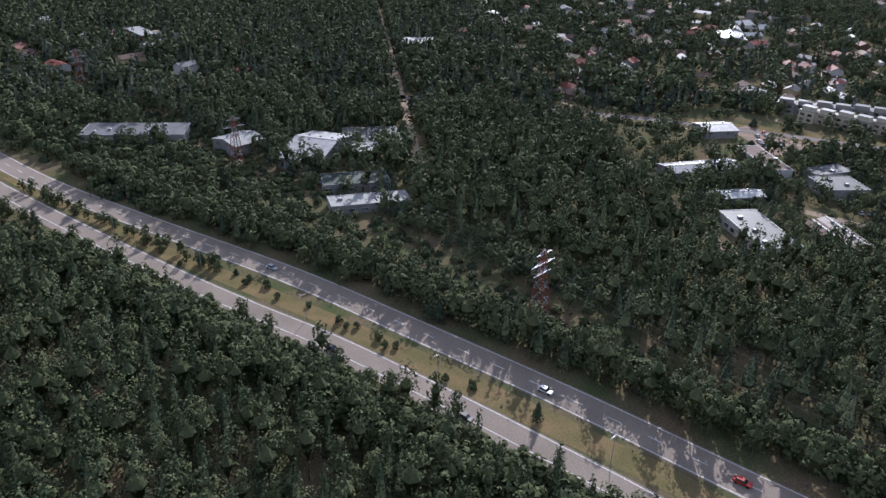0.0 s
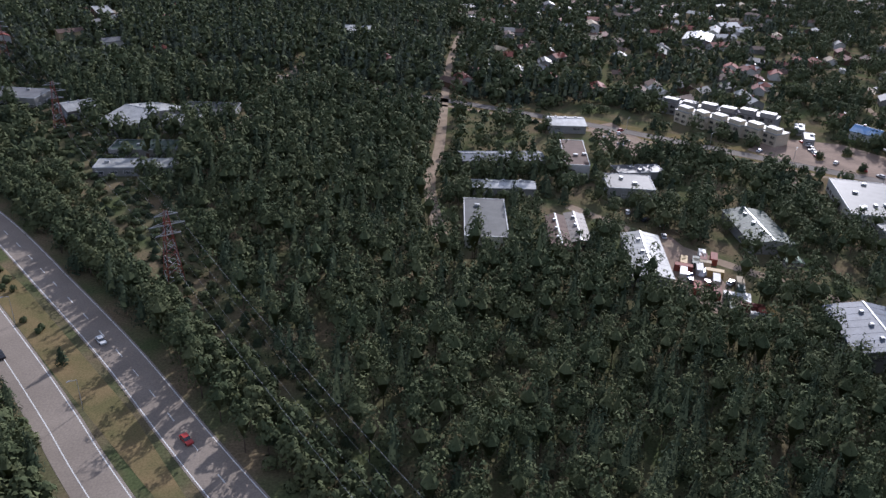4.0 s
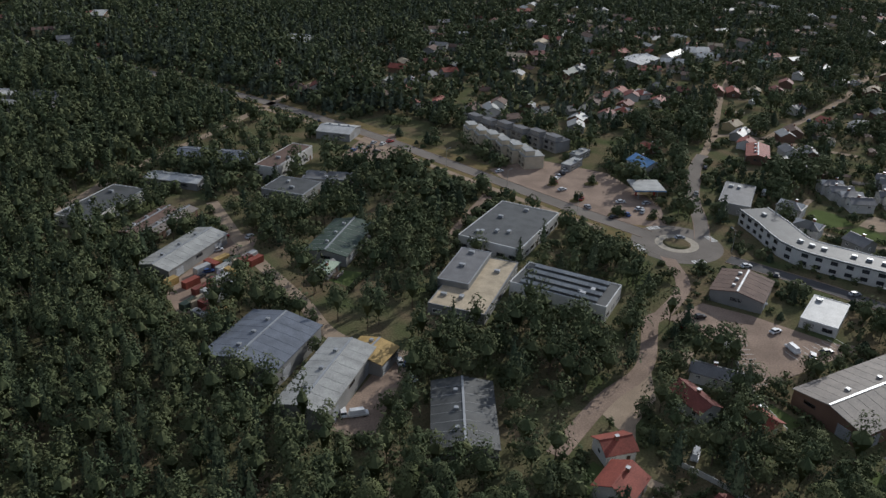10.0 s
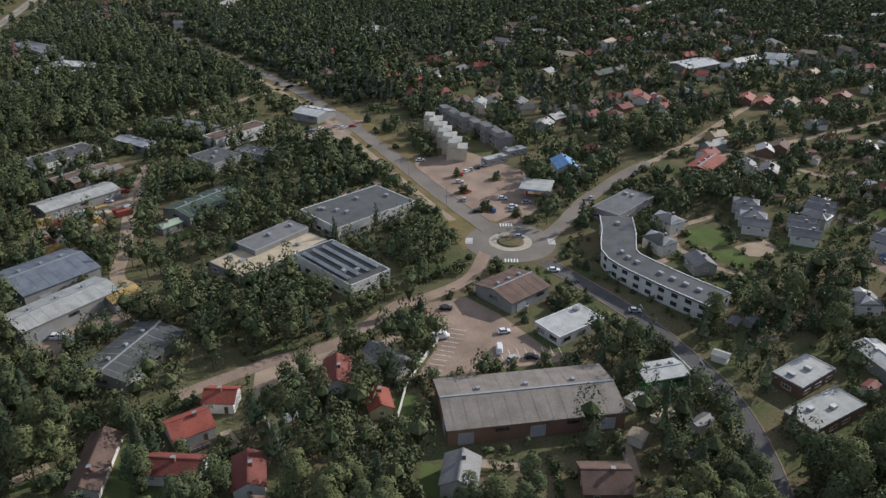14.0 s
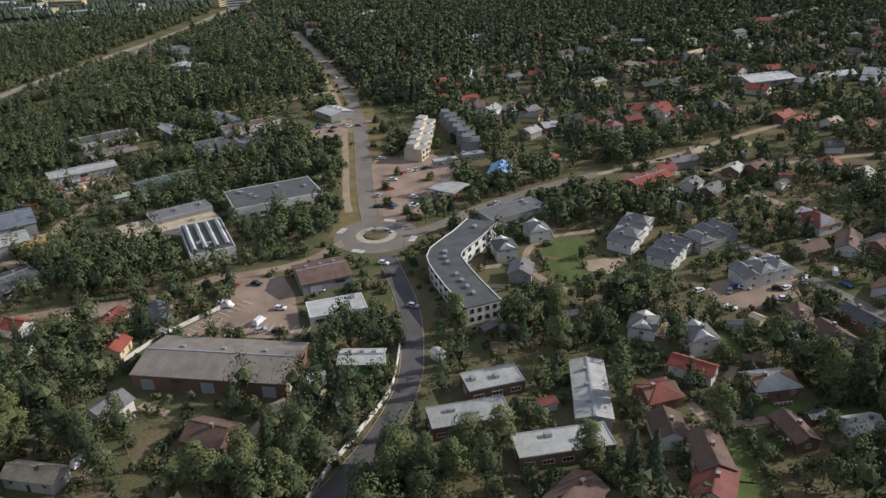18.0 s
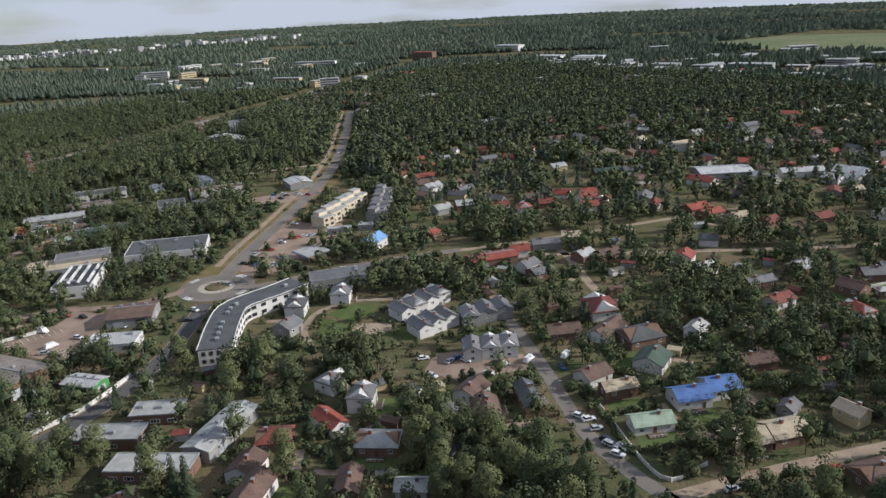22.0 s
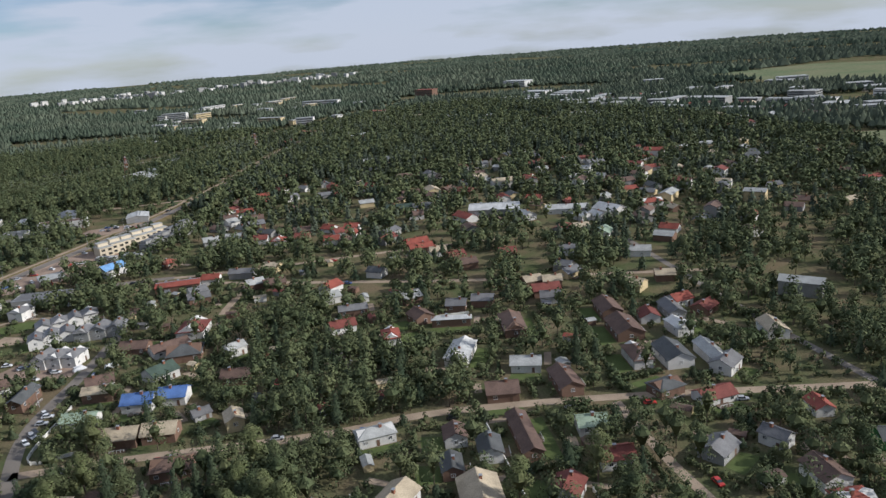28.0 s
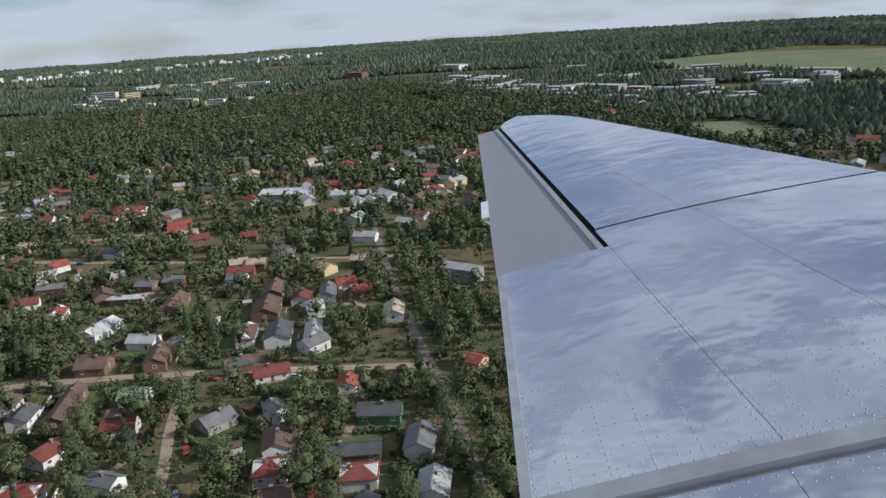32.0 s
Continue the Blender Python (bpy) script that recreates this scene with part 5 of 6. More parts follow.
# ---------------------------------------------------------------- fences, masts and cars
fence("garden_wall", "long white garden wall curving along the road", 1.6, (341, 143), (336, 155), (331, 170), (324, 188), (309, 207))
fence("garden_wall", "white wall along a garden lane", 1.5, (258, 91), (248, 103), (241, 112), (230, 123), (218, 132))
fence("yard_wall", "pale wall at the edge of a parking lot", 1.4, (249, 147), (245, 163), (244, 186))
for pts in (((565, 379), (542, 386)), ((576, 425), (529, 438)), ((603, 437), (577, 444)), ((429, 317), (464, 303), (468, 317)), ((382, 362), (380, 376)), ((430, 465), (435, 483))):
    fence("garden_fence", "pale wooden garden fence between two gardens", 1.2, *pts)
PYLON_TURN = math.degrees(math.atan2(-160, 74))
for k in range(-1, 3):
    pylon(-97 - 74 * k, 228 + 160 * k, PYLON_TURN, 24, True)
    if k < 2:
        wires(-97 - 74 * (k + 1), 228 + 160 * (k + 1), -97 - 74 * k, 228 + 160 * k, PYLON_TURN)
car(244, 186, 35, "CAR_WHITE", True)
car(261, 197, 35, "CAR_WHITE")
car(263, 187, 110, "CAR_WHITE", True)
car(268, 184, 70, "CAR_SILVER")
car(273, 187, 20, "CAR_BLACK")
car(239, 203, 20, "CAR_BLACK")
car(233, 197, 70, "CAR_RED")
car(262, 216, 110, "CAR_WHITE")
car(70, 228, 35, "CAR_WHITE")
car(68, 240, 35, "CAR_RED")
car(78, 241, 70, "CAR_SILVER")
car(72, 207, 70, "CAR_BLACK")
car(77, 205, 70, "CAR_RED")
car(79, 211, 35, "CAR_WHITE", True)
car(85, 204, 35, "CAR_SILVER")
car(73, 211, 35, "CAR_BLUE")
car(73, 264, 70, "CAR_WHITE")
car(77, 262, 20, "CAR_SILVER")
car(82, 251, 20, "CAR_WHITE")
car(77, 256, 35, "CAR_BLACK")
car(140, 140, 20, "CAR_WHITE", True)
car(147, 165, 110, "CAR_WHITE")
car(150, 164, 20, "CAR_BLUE")
car(152, 158, 110, "CAR_WHITE")
car(96, 350, 70, "CAR_BLUE")
car(98, 356, 70, "CAR_WHITE")
car(103, 356, 70, "CAR_BLACK")
car(104, 364, 70, "CAR_SILVER")
car(109, 363, 70, "CAR_WHITE")
car(112, 368, 35, "CAR_RED")
car(103, 346, 110, "CAR_SILVER")
car(108, 350, 20, "CAR_BLACK")
car(225, 300, 20, "CAR_WHITE")
car(232, 293, 35, "CAR_WHITE")
car(233, 290, 70, "CAR_SILVER")
car(220, 282, 35, "CAR_BLACK")
car(197, 321, 110, "CAR_RED")
car(198, 325, 70, "CAR_WHITE")
car(199, 329, 110, "CAR_SILVER")
car(273, 237, 70, "CAR_BLACK")
car(292, 321, 70, "CAR_WHITE", True)
car(210, 292, 110, "CAR_SILVER")
car(208, 301, 70, "CAR_RED")
car(200, 311, 35, "CAR_WHITE")
car(201, 333, 110, "CAR_BLACK")
car(203, 337, 20, "CAR_WHITE")
car(203, 342, 110, "CAR_RED")
car(236, 300, 35, "CAR_SILVER")
car(226, 286, 110, "CAR_BLUE")
car(244, 265, 20, "CAR_SILVER")
car(171, 331, 35, "CAR_WHITE")
car(66, 399, 110, "CAR_BLACK")
car(-6, 452, 110, "CAR_WHITE")
car(264, 243, 20, "CAR_WHITE")
car(296, 226, 20, "CAR_SILVER")
car(366, 293, 70, "CAR_WHITE")
car(374, 303, 70, "CAR_BLUE")
car(377, 304, 20, "CAR_WHITE")
car(374, 299, 110, "CAR_SILVER")
car(386, 310, 20, "CAR_BLACK")
car(388, 312, 70, "CAR_WHITE")
car(390, 304, 35, "CAR_WHITE")
car(379, 288, 20, "CAR_WHITE")
car(391, 321, 110, "CAR_WHITE", True)
car(432, 309, 70, "CAR_WHITE")
car(437, 307, 70, "CAR_SILVER")
car(443, 305, 20, "CAR_BLACK")
car(446, 304, 20, "CAR_SILVER")
car(244, 187, 20, "CAR_WHITE", True)
car(224, 135, 70, "CAR_SILVER", True)
car(136, 140, 110, "CAR_WHITE")
car(285, 117, 110, "CAR_WHITE", True)
car(274, 119, 35, "CAR_BLACK")
car(320, 145, 20, "CAR_WHITE")
car(-136.6, 189, -58, "CAR_BLACK")
car(-162, 229.4, -55, "CAR_BLACK")
car(-112, 193, -57, "CAR_WHITE")
car(-84, 148, -57, "CAR_RED")
car(-171, 284, -57, "CAR_SILVER")
car(397, 333, 110, "CAR_WHITE", True)
car(429, 308, 20, "CAR_WHITE")
car(445, 304, 20, "CAR_SILVER")
car(450, 302, 20, "CAR_WHITE")
container(71, 211, 62, "ROOF_WHITE")
container(73, 215, 152, "ROOF_RED")
container(75, 219, 62, "ROOF_YELLOW")
container(78, 213, 66, "ROOF_LIGHT")
container(79, 218, 62, "ROOF_GREEN")
container(81, 217, 152, "ROOF_TAN")
container(83, 220, 62, "ROOF_MAROON")
container(84, 223, 66, "ROOF_WHITE")
container(87, 220, 62, "ROOF_RED")
container(82, 210, 152, "ROOF_YELLOW")
container(80, 205, 62, "ROOF_LIGHT")
container(76, 187, 66, "ROOF_GREEN")
container(78, 189, 62, "ROOF_TAN")
container(82, 187, 152, "ROOF_MAROON")
container(83, 191, 62, "ROOF_WHITE")
container(84, 184, 66, "ROOF_RED")
container(87, 183, 62, "ROOF_YELLOW")
container(82, 181, 152, "ROOF_LIGHT")
container(85, 198, 62, "ROOF_GREEN")
container(87, 202, 66, "ROOF_TAN")
container(76, 197, 62, "ROOF_MAROON")
container(80, 194, 152, "ROOF_WHITE")
container(71, 201, 62, "ROOF_RED")
container(64, 200, 66, "ROOF_YELLOW")
for i, (x, y, rot) in enumerate(((476, 312, 75), (487, 340, 70), (495, 376, 70), (507, 402, 70), (516, 430, 75), (533, 466, 65), (545, 489, 62), (560, 515, 60), (400, 325, -22), (418, 317, -22), (446, 305, -15), (590, 473, -12), (612, 467, -12), (353, 452, 52), (380, 487, 52), (408, 526, 58), (306, 460, 75), (258, 315, 80), (266, 338, 78), (270, 352, 75))):
    car(x + 2.6, y + 1.0, rot, ("CAR_WHITE", "CAR_SILVER", "CAR_BLACK", "CAR_RED", "CAR_BLUE")[i * 3 % 5])
for x, y in ((-222, 325), (-194, 287), (-166, 248), (-138, 206), (-110, 163), (-83, 118), (-56, 74)):
    street_lamp(x, y, 212)
for x, y, rot in ((205, 284, 40), (175, 309, 40), (145, 334, 40), (112, 361, 40), (262, 256, 130), (300, 213, 130), (320, 190, 130), (420, 306, 60), (455, 294, 60)):
    street_lamp(x, y, rot)

def clump(x, y, size, seed):
    """Soft random patches between 0 and 1."""
    r = np.random.default_rng(seed)
    total = np.zeros(len(x))
    for _ in range(6):
        a, b = r.uniform(0, 6.3, 2)
        k = 2 * math.pi / (size * r.uniform(0.7, 1.6))
        total += np.sin(k * (x * math.cos(a) + y * math.sin(a)) + b)
    return (0.5 + total / 7).clip(0, 1)


STRIP = np.array([(-330, 90), (-200, 50), (0, -6), (130, -15), (250, -11), (340, 11), (425, 50), (520, 114), (600, 190), (665, 262), (740, 350), (806, 460), (850, 560)], float)


def from_strip(x, y):
    """Distance from the middle line of the wooded plan, positive to its north-west."""
    best, sign = np.full(len(x), 1e9), np.ones(len(x))
    for a, b in zip(STRIP[:-1], STRIP[1:]):
        d = b - a
        t = (((x - a[0]) * d[0] + (y - a[1]) * d[1]) / (d @ d)).clip(0, 1)
        dx, dy = x - a[0] - t * d[0], y - a[1] - t * d[1]
        dist = np.hypot(dx, dy)
        closer = dist < best
        best = np.where(closer, dist, best)
        sign = np.where(closer, np.sign(d[0] * dy - d[1] * dx), sign)
    return best * sign


# ---------------------------------------------------------------- far houses and the distant town
rng = np.random.default_rng(11)
ROOFS = ("ROOF_RED", "ROOF_MAROON", "ROOF_BROWN", "ROOF_GREY", "ROOF_DARK", "ROOF_LIGHT", "ROOF_TAN", "ROOF_BROWN")
WALLS = ("WALL_WHITE", "WALL_GREY", "WALL_YELLOW", "WALL_BROWN")
made = 0
FAR_HOUSES = []
while made < 230:
    x, y = rng.uniform(-150, 820), 290 + 640 * rng.random() ** 1.3
    wooded = x < 200 - (y - 330) * 0.9
    if (wooded and rng.random() < 0.85) or is_taken([x], [y])[0] or (from_strip(np.array([x]), np.array([y]))[0] < 430 and x < 560):
        continue
    if is_taken([x - 9, x + 9, x, x], [y, y, y - 9, y + 9]).any():
        continue
    plan = (round(x), round(y), float(rng.choice((-12, 78, 30, 120))), rng.uniform(9, 14), rng.uniform(7, 9.5), rng.uniform(3, 5), ROOFS[rng.integers(8)], WALLS[rng.integers(4)])
    made += 1
    if made <= 90:
        house(*plan, detail=False, group="far houses among the trees")
    else:
        take(*plan[:5], 2.0)
        FAR_HOUSES.append(plan)
while made < 430:
    x, y = rng.uniform(-380, 760), 560 + 620 * rng.random()
    if clump(np.array([x]), np.array([y]), 240, 31)[0] > 0.5 and not is_taken([x - 8, x + 8, x, x], [y, y, y - 8, y + 8]).any():
        plan = (round(x), round(y), float(rng.choice((-12, 78, 30, 120))), rng.uniform(10, 18), rng.uniform(8, 11), rng.uniform(5, 9), ROOFS[rng.integers(8)], ("WALL_WHITE", "WALL_WHITE", "WALL_YELLOW", "WALL_GREY")[rng.integers(4)])
        take(*plan[:5], 2.0)
        FAR_HOUSES.append(plan)
        made += 1
verts, faces, shades, slots = [], [], [], sorted(set(ROOFS) | set(WALLS))
for x, y, rot, l, w, h, roof, wall in FAR_HOUSES:
    for me, key in ((gable_wall("wall", l, w, h * 0.76, w * 0.2, M[wall]), wall), (gable_roof("roof", l, w, h * 0.76, w * 0.2, M[roof]), roof)):
        faces += [[i + len(verts) for i in p.vertices] for p in me.polygons]
        shades += [slots.index(key)] * len(me.polygons)
        verts += [pose(x, y, 0, 0, 0, rot) @ v.co for v in me.vertices]
        bpy.data.meshes.remove(me)
tagged(new("far_houses", mesh_of("far_houses", verts, faces, *[M[k] for k in slots], index=shades)), "small far houses with brown, grey and red roofs among trees", "houses", kind="stuff")


def far_block(x, y, rot, l, w, h, wall, roof="ROOF_LIGHT"):
    take(x, y, rot, l, w, 4)
    h *= 1.15
    ob = tagged(new("apartment_block"), f"distant {M[wall]['words']} apartment block above the woods", "building", "blocks of the distant town")
    ob.matrix_basis = pose(x, y, 0, 0, 0, rot)
    part("wall", boxes("wall", M[wall], (-l / 2, -w / 2, -0.3, l / 2, w / 2, h)), ob)
    part("roof", boxes("roof", M[roof], (-l / 2 - 0.3, -w / 2 - 0.3, h, l / 2 + 0.3, w / 2 + 0.3, h + 0.5)), ob)
    if h > 11 and x < -1200:
        return
    rows = max(2, int(h / 3))
    for s, turn in ((-1, 0), (1, 180)):
        part("window_band", boxes("window_band", M["GLASS"], *[(-l / 2 + 1, -0.05, 1 + k * h / rows, l / 2 - 1, 0.05, 2.3 + k * h / rows) for k in range(rows)]), ob, pose(0, s * w / 2, 0, 0, 0, turn))


def town(n, x0, x1, y0, y1, l, w, h, walls, seed):
    r = np.random.default_rng(seed)
    for _ in range(n):
        t = r.random()
        far_block(round(x0 + (x1 - x0) * t + r.normal(0, 60)), round(y0 + (y1 - y0) * t + r.normal(0, 60)), float(r.choice((20, 110, 60))), l * r.uniform(0.6, 1.4), w, h * r.uniform(0.7, 1.3), walls[r.integers(len(walls))])


town(84, -1990, -2040, 330, 1290, 18, 12, 15, ("WALL_WHITE", "WALL_WHITE", "WALL_GREY"), 1)
town(18, -1150, -560, 540, 980, 28, 12, 10, ("WALL_WHITE", "WALL_YELLOW"), 2)
town(12, -800, -480, 480, 640, 26, 12, 9, ("WALL_YELLOW", "WALL_WHITE"), 3)
town(40, -560, 160, 1060, 1230, 32, 16, 7, ("WALL_WHITE", "WALL_GREY"), 4)
town(12, -420, 260, 1300, 1500, 40, 20, 8, ("WALL_WHITE", "WALL_GREY"), 5)
town(6, -360, -280, 800, 860, 26, 12, 7, ("WALL_BROWN", "WALL_WHITE"), 6)
patch("field", "FIELD", "wide pale green airfield meadow beyond the woods", (-520, 1560), (-100, 1440), (420, 1560), (520, 1900), (100, 2150), (-450, 1850), block=False)
patch("field", "FIELD", "yellow-green meadow among the woods", (210, 1000), (330, 960), (380, 1020), (260, 1070), block=True)
patch("field", "FIELD", "narrow green meadow at the edge of the town", (-300, 930), (-120, 900), (-100, 930), (-280, 965), block=True)
patch("lake", "GLASS", "pale strip of water near the horizon", (-300, 2900), (700, 2700), (900, 3000), (-200, 3150), block=False, category="water")

for x, y, rot, l, w, h, wall, roof in (
    (-688, 544, 40, 46, 14, 13, "WALL_YELLOW", "ROOF_TAN"), (-918, 543, 60, 50, 14, 12, "WALL_WHITE", "ROOF_LIGHT"), (-553, 647, 40, 46, 13, 12, "WALL_YELLOW", "ROOF_LIGHT"),
    (-800, 816, 45, 80, 14, 13, "WALL_WHITE", "ROOF_LIGHT"), (-457, 448, 35, 42, 16, 6, "WALL_WHITE", "ROOF_WHITE"), (-470, 808, 30, 34, 16, 10, "WALL_WHITE", "ROOF_RED"),
    (-735, 1024, 30, 44, 20, 16, "WALL_BROWN", "ROOF_RED"), (-373, 831, 25, 40, 16, 6, "WALL_YELLOW", "ROOF_TAN"), (-327, 640, 30, 34, 16, 7, "WALL_WHITE", "ROOF_RED"),
    (-410, 1163, 20, 56, 26, 9, "WALL_WHITE", "ROOF_WHITE"), (-122, 977, 20, 50, 26, 7, "WALL_WHITE", "ROOF_LIGHT"),
    (-491, 1140, 20, 50, 26, 9, "WALL_WHITE", "ROOF_WHITE"), (-206, 1115, 20, 40, 26, 8, "WALL_GREY", "ROOF_LIGHT"),
    (-759, 1265, 20, 60, 30, 12, "WALL_WHITE", "ROOF_WHITE"), (-97, 1170, 20, 60, 24, 8, "WALL_GREY", "ROOF_LIGHT"),
):
    far_block(x, y, rot, l, w, h, wall, roof)

# ---------------------------------------------------------------- trees
def side_of(x, y, ax, ay, bx, by):
    return (bx - ax) * (y - ay) - (by - ay) * (x - ax)


# small sheds in the gardens
made = 0
while made < 90:
    x, y = rng.uniform(300, 700), rng.uniform(130, 520)
    if from_strip(np.array([x]), np.array([y]))[0] > 105 and not is_taken([x - 3, x + 3, x, x], [y, y, y - 3, y + 3]).any():
        shed(round(x), round(y), float(rng.choice((-12, 78, 30, 60))), rng.uniform(3.5, 6.5), rng.uniform(2.8, 4), rng.uniform(2.1, 2.6), ROOFS[rng.integers(8)], WALLS[rng.integers(4)])
        made += 1

STEP = 5.4
gx, gy = np.meshgrid(np.arange(-480, 900, STEP), np.arange(-80, 1020, STEP), indexing="ij")
gx, gy = gx.ravel(), gy.ravel()
gx, gy = gx + rng.uniform(-2.2, 2.2, len(gx)), gy + rng.uniform(-2.2, 2.2, len(gy))
away = from_strip(gx, gy)
patchy = clump(gx, gy, 55, 2)
estate = (gx > -2) & (gx < 265) & (gy > 128) & (gy < 335) & (side_of(gx, gy, 4, 246, 120, 140) > 0)
MOTORWAY = np.array([(-700, 960), (-618, 857), (-547, 767), (-452, 640), (-382, 555), (-255, 385)], float)


def near_motorway(x, y):
    return np.min([np.hypot(x - a[0] - t * (b - a)[0], y - a[1] - t * (b - a)[1]) for a, b in zip(MOTORWAY[:-1], MOTORWAY[1:]) for t in [(((x - a[0]) * (b - a)[0] + (y - a[1]) * (b - a)[1]) / ((b - a) @ (b - a))).clip(0, 1)]], axis=0)


woods = (side_of(gx, gy, 4, 246, 120, 140) < 0) & (gx > -40) & (gy < 250) & (gx < 130) | (side_of(gx, gy, -6, 246, 30, 440) > 0) & ~estate | (gy < 128 + 0.0 * gx) & (gx < 150) | (gx < 205 - (gy - 330) * 0.9) & (gy > 340) & ~((gx > 0) & (gy < 420))
line_gap = abs(side_of(gx, gy, -171, 388, -97, 228)) / math.hypot(74, 160) < 10
keep = np.where(estate, 0.42 + 0.5 * (patchy > 0.5), np.where(woods, 0.9, 0.22 + 0.56 * (patchy > 0.46)))
keep = np.where((gx > 420) & (away < 230) & ~woods, keep + 0.08, keep)
keep = np.where((away > 230) & (away < 560) & ~woods & ~estate, keep * 0.66, keep)
grove = (side_of(gx, gy, 398, 375, 400, 425) < 0) & (side_of(gx, gy, 400, 425, 494, 452) < 0) & (side_of(gx, gy, 512, 430, 494, 372) < 0) & (side_of(gx, gy, 494, 372, 398, 375) < 0)
grove |= (np.hypot((gx - 214) / 1.6, gy - 247) < 11) | (np.hypot(gx - 142, gy - 255) < 13) | (np.hypot(gx - 186, gy - 183) < 16) | (np.hypot(gx - 553, gy - 352) < 17) | (np.hypot(gx - 512, gy - 366) < 9) | (np.hypot(gx - 418, gy - 262) < 12)
keep = np.where(grove, 0.95, keep)
keep = np.where(line_gap & (gx < 20), 0.92, keep)
median = (gx < 30) & (gy < 500) & (abs(side_of(gx, gy, -258, 388, -90, 140)) / math.hypot(168, 248) < 13)
keep = np.where(median, 0.05, keep)
keep = np.where(near_motorway(gx, gy) < 24, 0.04, keep)
ok = (rng.random(len(gx)) < keep) & ~is_taken(gx, gy) & (away > -40)
line_gap &= gx < 20
gx, gy, away, patchy, woods, estate, median, line_gap = (v[ok] for v in (gx, gy, away, patchy, woods, estate, median, line_gap))
conifer = rng.random(len(gx)) < np.where(woods, 0.32, 0.20) + 0.25 * (clump(gx, gy, 90, 7) - 0.5) + np.where(away > 400, 0.14, 0)
tall = np.where(conifer, rng.uniform(9.5, 17, len(gx)), 7.5 + 10.5 * rng.random(len(gx)) ** 1.2) * np.where(median, 0.35, 1) * np.where(woods, 1.0, 0.88)
wide = np.where(conifer, rng.uniform(2.1, 3.2, len(gx)), rng.uniform(2.2, 3.7, len(gx)) * np.where(woods, 1.0, 1.1)) * np.where(median, 0.5, 1)
# gardens and verges: what grows before a road, a yard or a house is mostly low
ahead_x = (from_strip(gx + 1, gy) - away)
ahead_y = (from_strip(gx, gy + 1) - away)
behind = sum(is_taken(gx + ahead_x * s, gy + ahead_y * s).astype(int) for s in (3, 6, 9, 12, 15))
paved = sum(is_taken(gx + ahead_x * s, gy + ahead_y * s, OPEN).astype(int) for s in (2, 4, 7, 10, 13, 17))
low = ((behind >= 2) & ~woods & (rng.random(len(gx)) < 0.5)) | ((paved >= 1) & (away < 420) & (rng.random(len(gx)) < np.where(woods | estate, 0.5, 0.85)))
tall, wide = tall * np.where(woods, 1.2, np.where(away > 230, 1.0, 1.15)), wide * np.where(woods, 1.25, np.where(away < 230, 1.3, 1.25))
# young wood beside the highway
side_a = side_of(gx, gy, -263, 381, -107, 145) / math.hypot(156, 236)
beside = near_motorway(gx, gy)
tall = np.where((beside < 95) & (gy > 290), tall * (0.35 + 0.006 * beside), tall)
main = np.min([abs(side_of(gx, gy, *a, *b)) / math.dist(a, b) + 1e6 * ((gx < min(a[0], b[0])) | (gx > max(a[0], b[0]))) for a, b in (((232, 267), (147, 339)), ((147, 339), (83, 392)), ((83, 392), (-6, 453)), ((-6, 453), (-230, 584)))], axis=0)
tall, wide = np.where(main < 11, tall * 0.12, np.where(main < 28, tall * 0.6, tall)), np.where(main < 11, wide * 0.4, wide)
beyond = (gy > 225) & (gy < 420) & (side_of(gx, gy, -255, 392, -77, 129) > 0) & (side_of(gx, gy, -255, 392, -77, 129) / 318 < 75)
tall = np.where(beyond, tall * 0.6, tall)
young = (side_a < 0) & (side_a > -34) & (gx < 30) & (gy < 480)
by_ring = np.hypot(gx - 265, gy - 238) < 42
tall, wide = np.where(line_gap, tall * 0.2, tall), np.where(line_gap, wide * 0.6, wide)
tall, wide = np.where(by_ring, tall * 0.45, tall), np.where(by_ring, wide * 0.6, wide)
tall, wide = np.where(young, tall * (0.72 + 0.01 * -side_a), tall), np.where(young, wide * 0.8, wide)
tall, wide = np.where(low, tall * rng.uniform(0.22, 0.45, len(gx)), tall), np.where(low, wide * 0.62, wide)

tree_models()
reach = away - np.interp(gx, (270, 374, 423, 600), (-12, 12, 38, 28))
near = np.where((reach > 112) & (reach < 200) & ~woods & ~median & ~low)[0]
near = near[np.argsort(reach[near], kind="stable")][:300]
for i in near:
    k = 2 * int(rng.integers(5)) + (0 if conifer[i] else 1)
    place_tree(k, round(float(gx[i]), 1), round(float(gy[i]), 1), float(rng.uniform(0, 360)), 1)
# tall trees that stand out among the houses
for i, (x, y) in enumerate(((551, 356), (542, 362), (532, 369), (514, 366), (529, 357), (581, 396), (583, 403), (573, 423), (557, 428), (592, 445), (574, 448), (506, 482), (510, 488), (504, 497),
                            (420, 256), (416, 262), (424, 268), (431, 273), (413, 269), (361, 222), (346, 213), (354, 227), (475, 324),
                            (335, 157), (324, 140), (350, 163), (351, 214), (366, 232), (403, 224), (320, 221), (332, 229), (342, 243), (355, 246), (317, 173), (300, 198))):
    if not is_taken([x], [y])[0]:
        place_tree((3, 7, 1, 3, 5, 2, 9)[i % 7], x, y, 47 * i % 360, 1)
rest = np.ones(len(gx), bool)
rest[near] = False
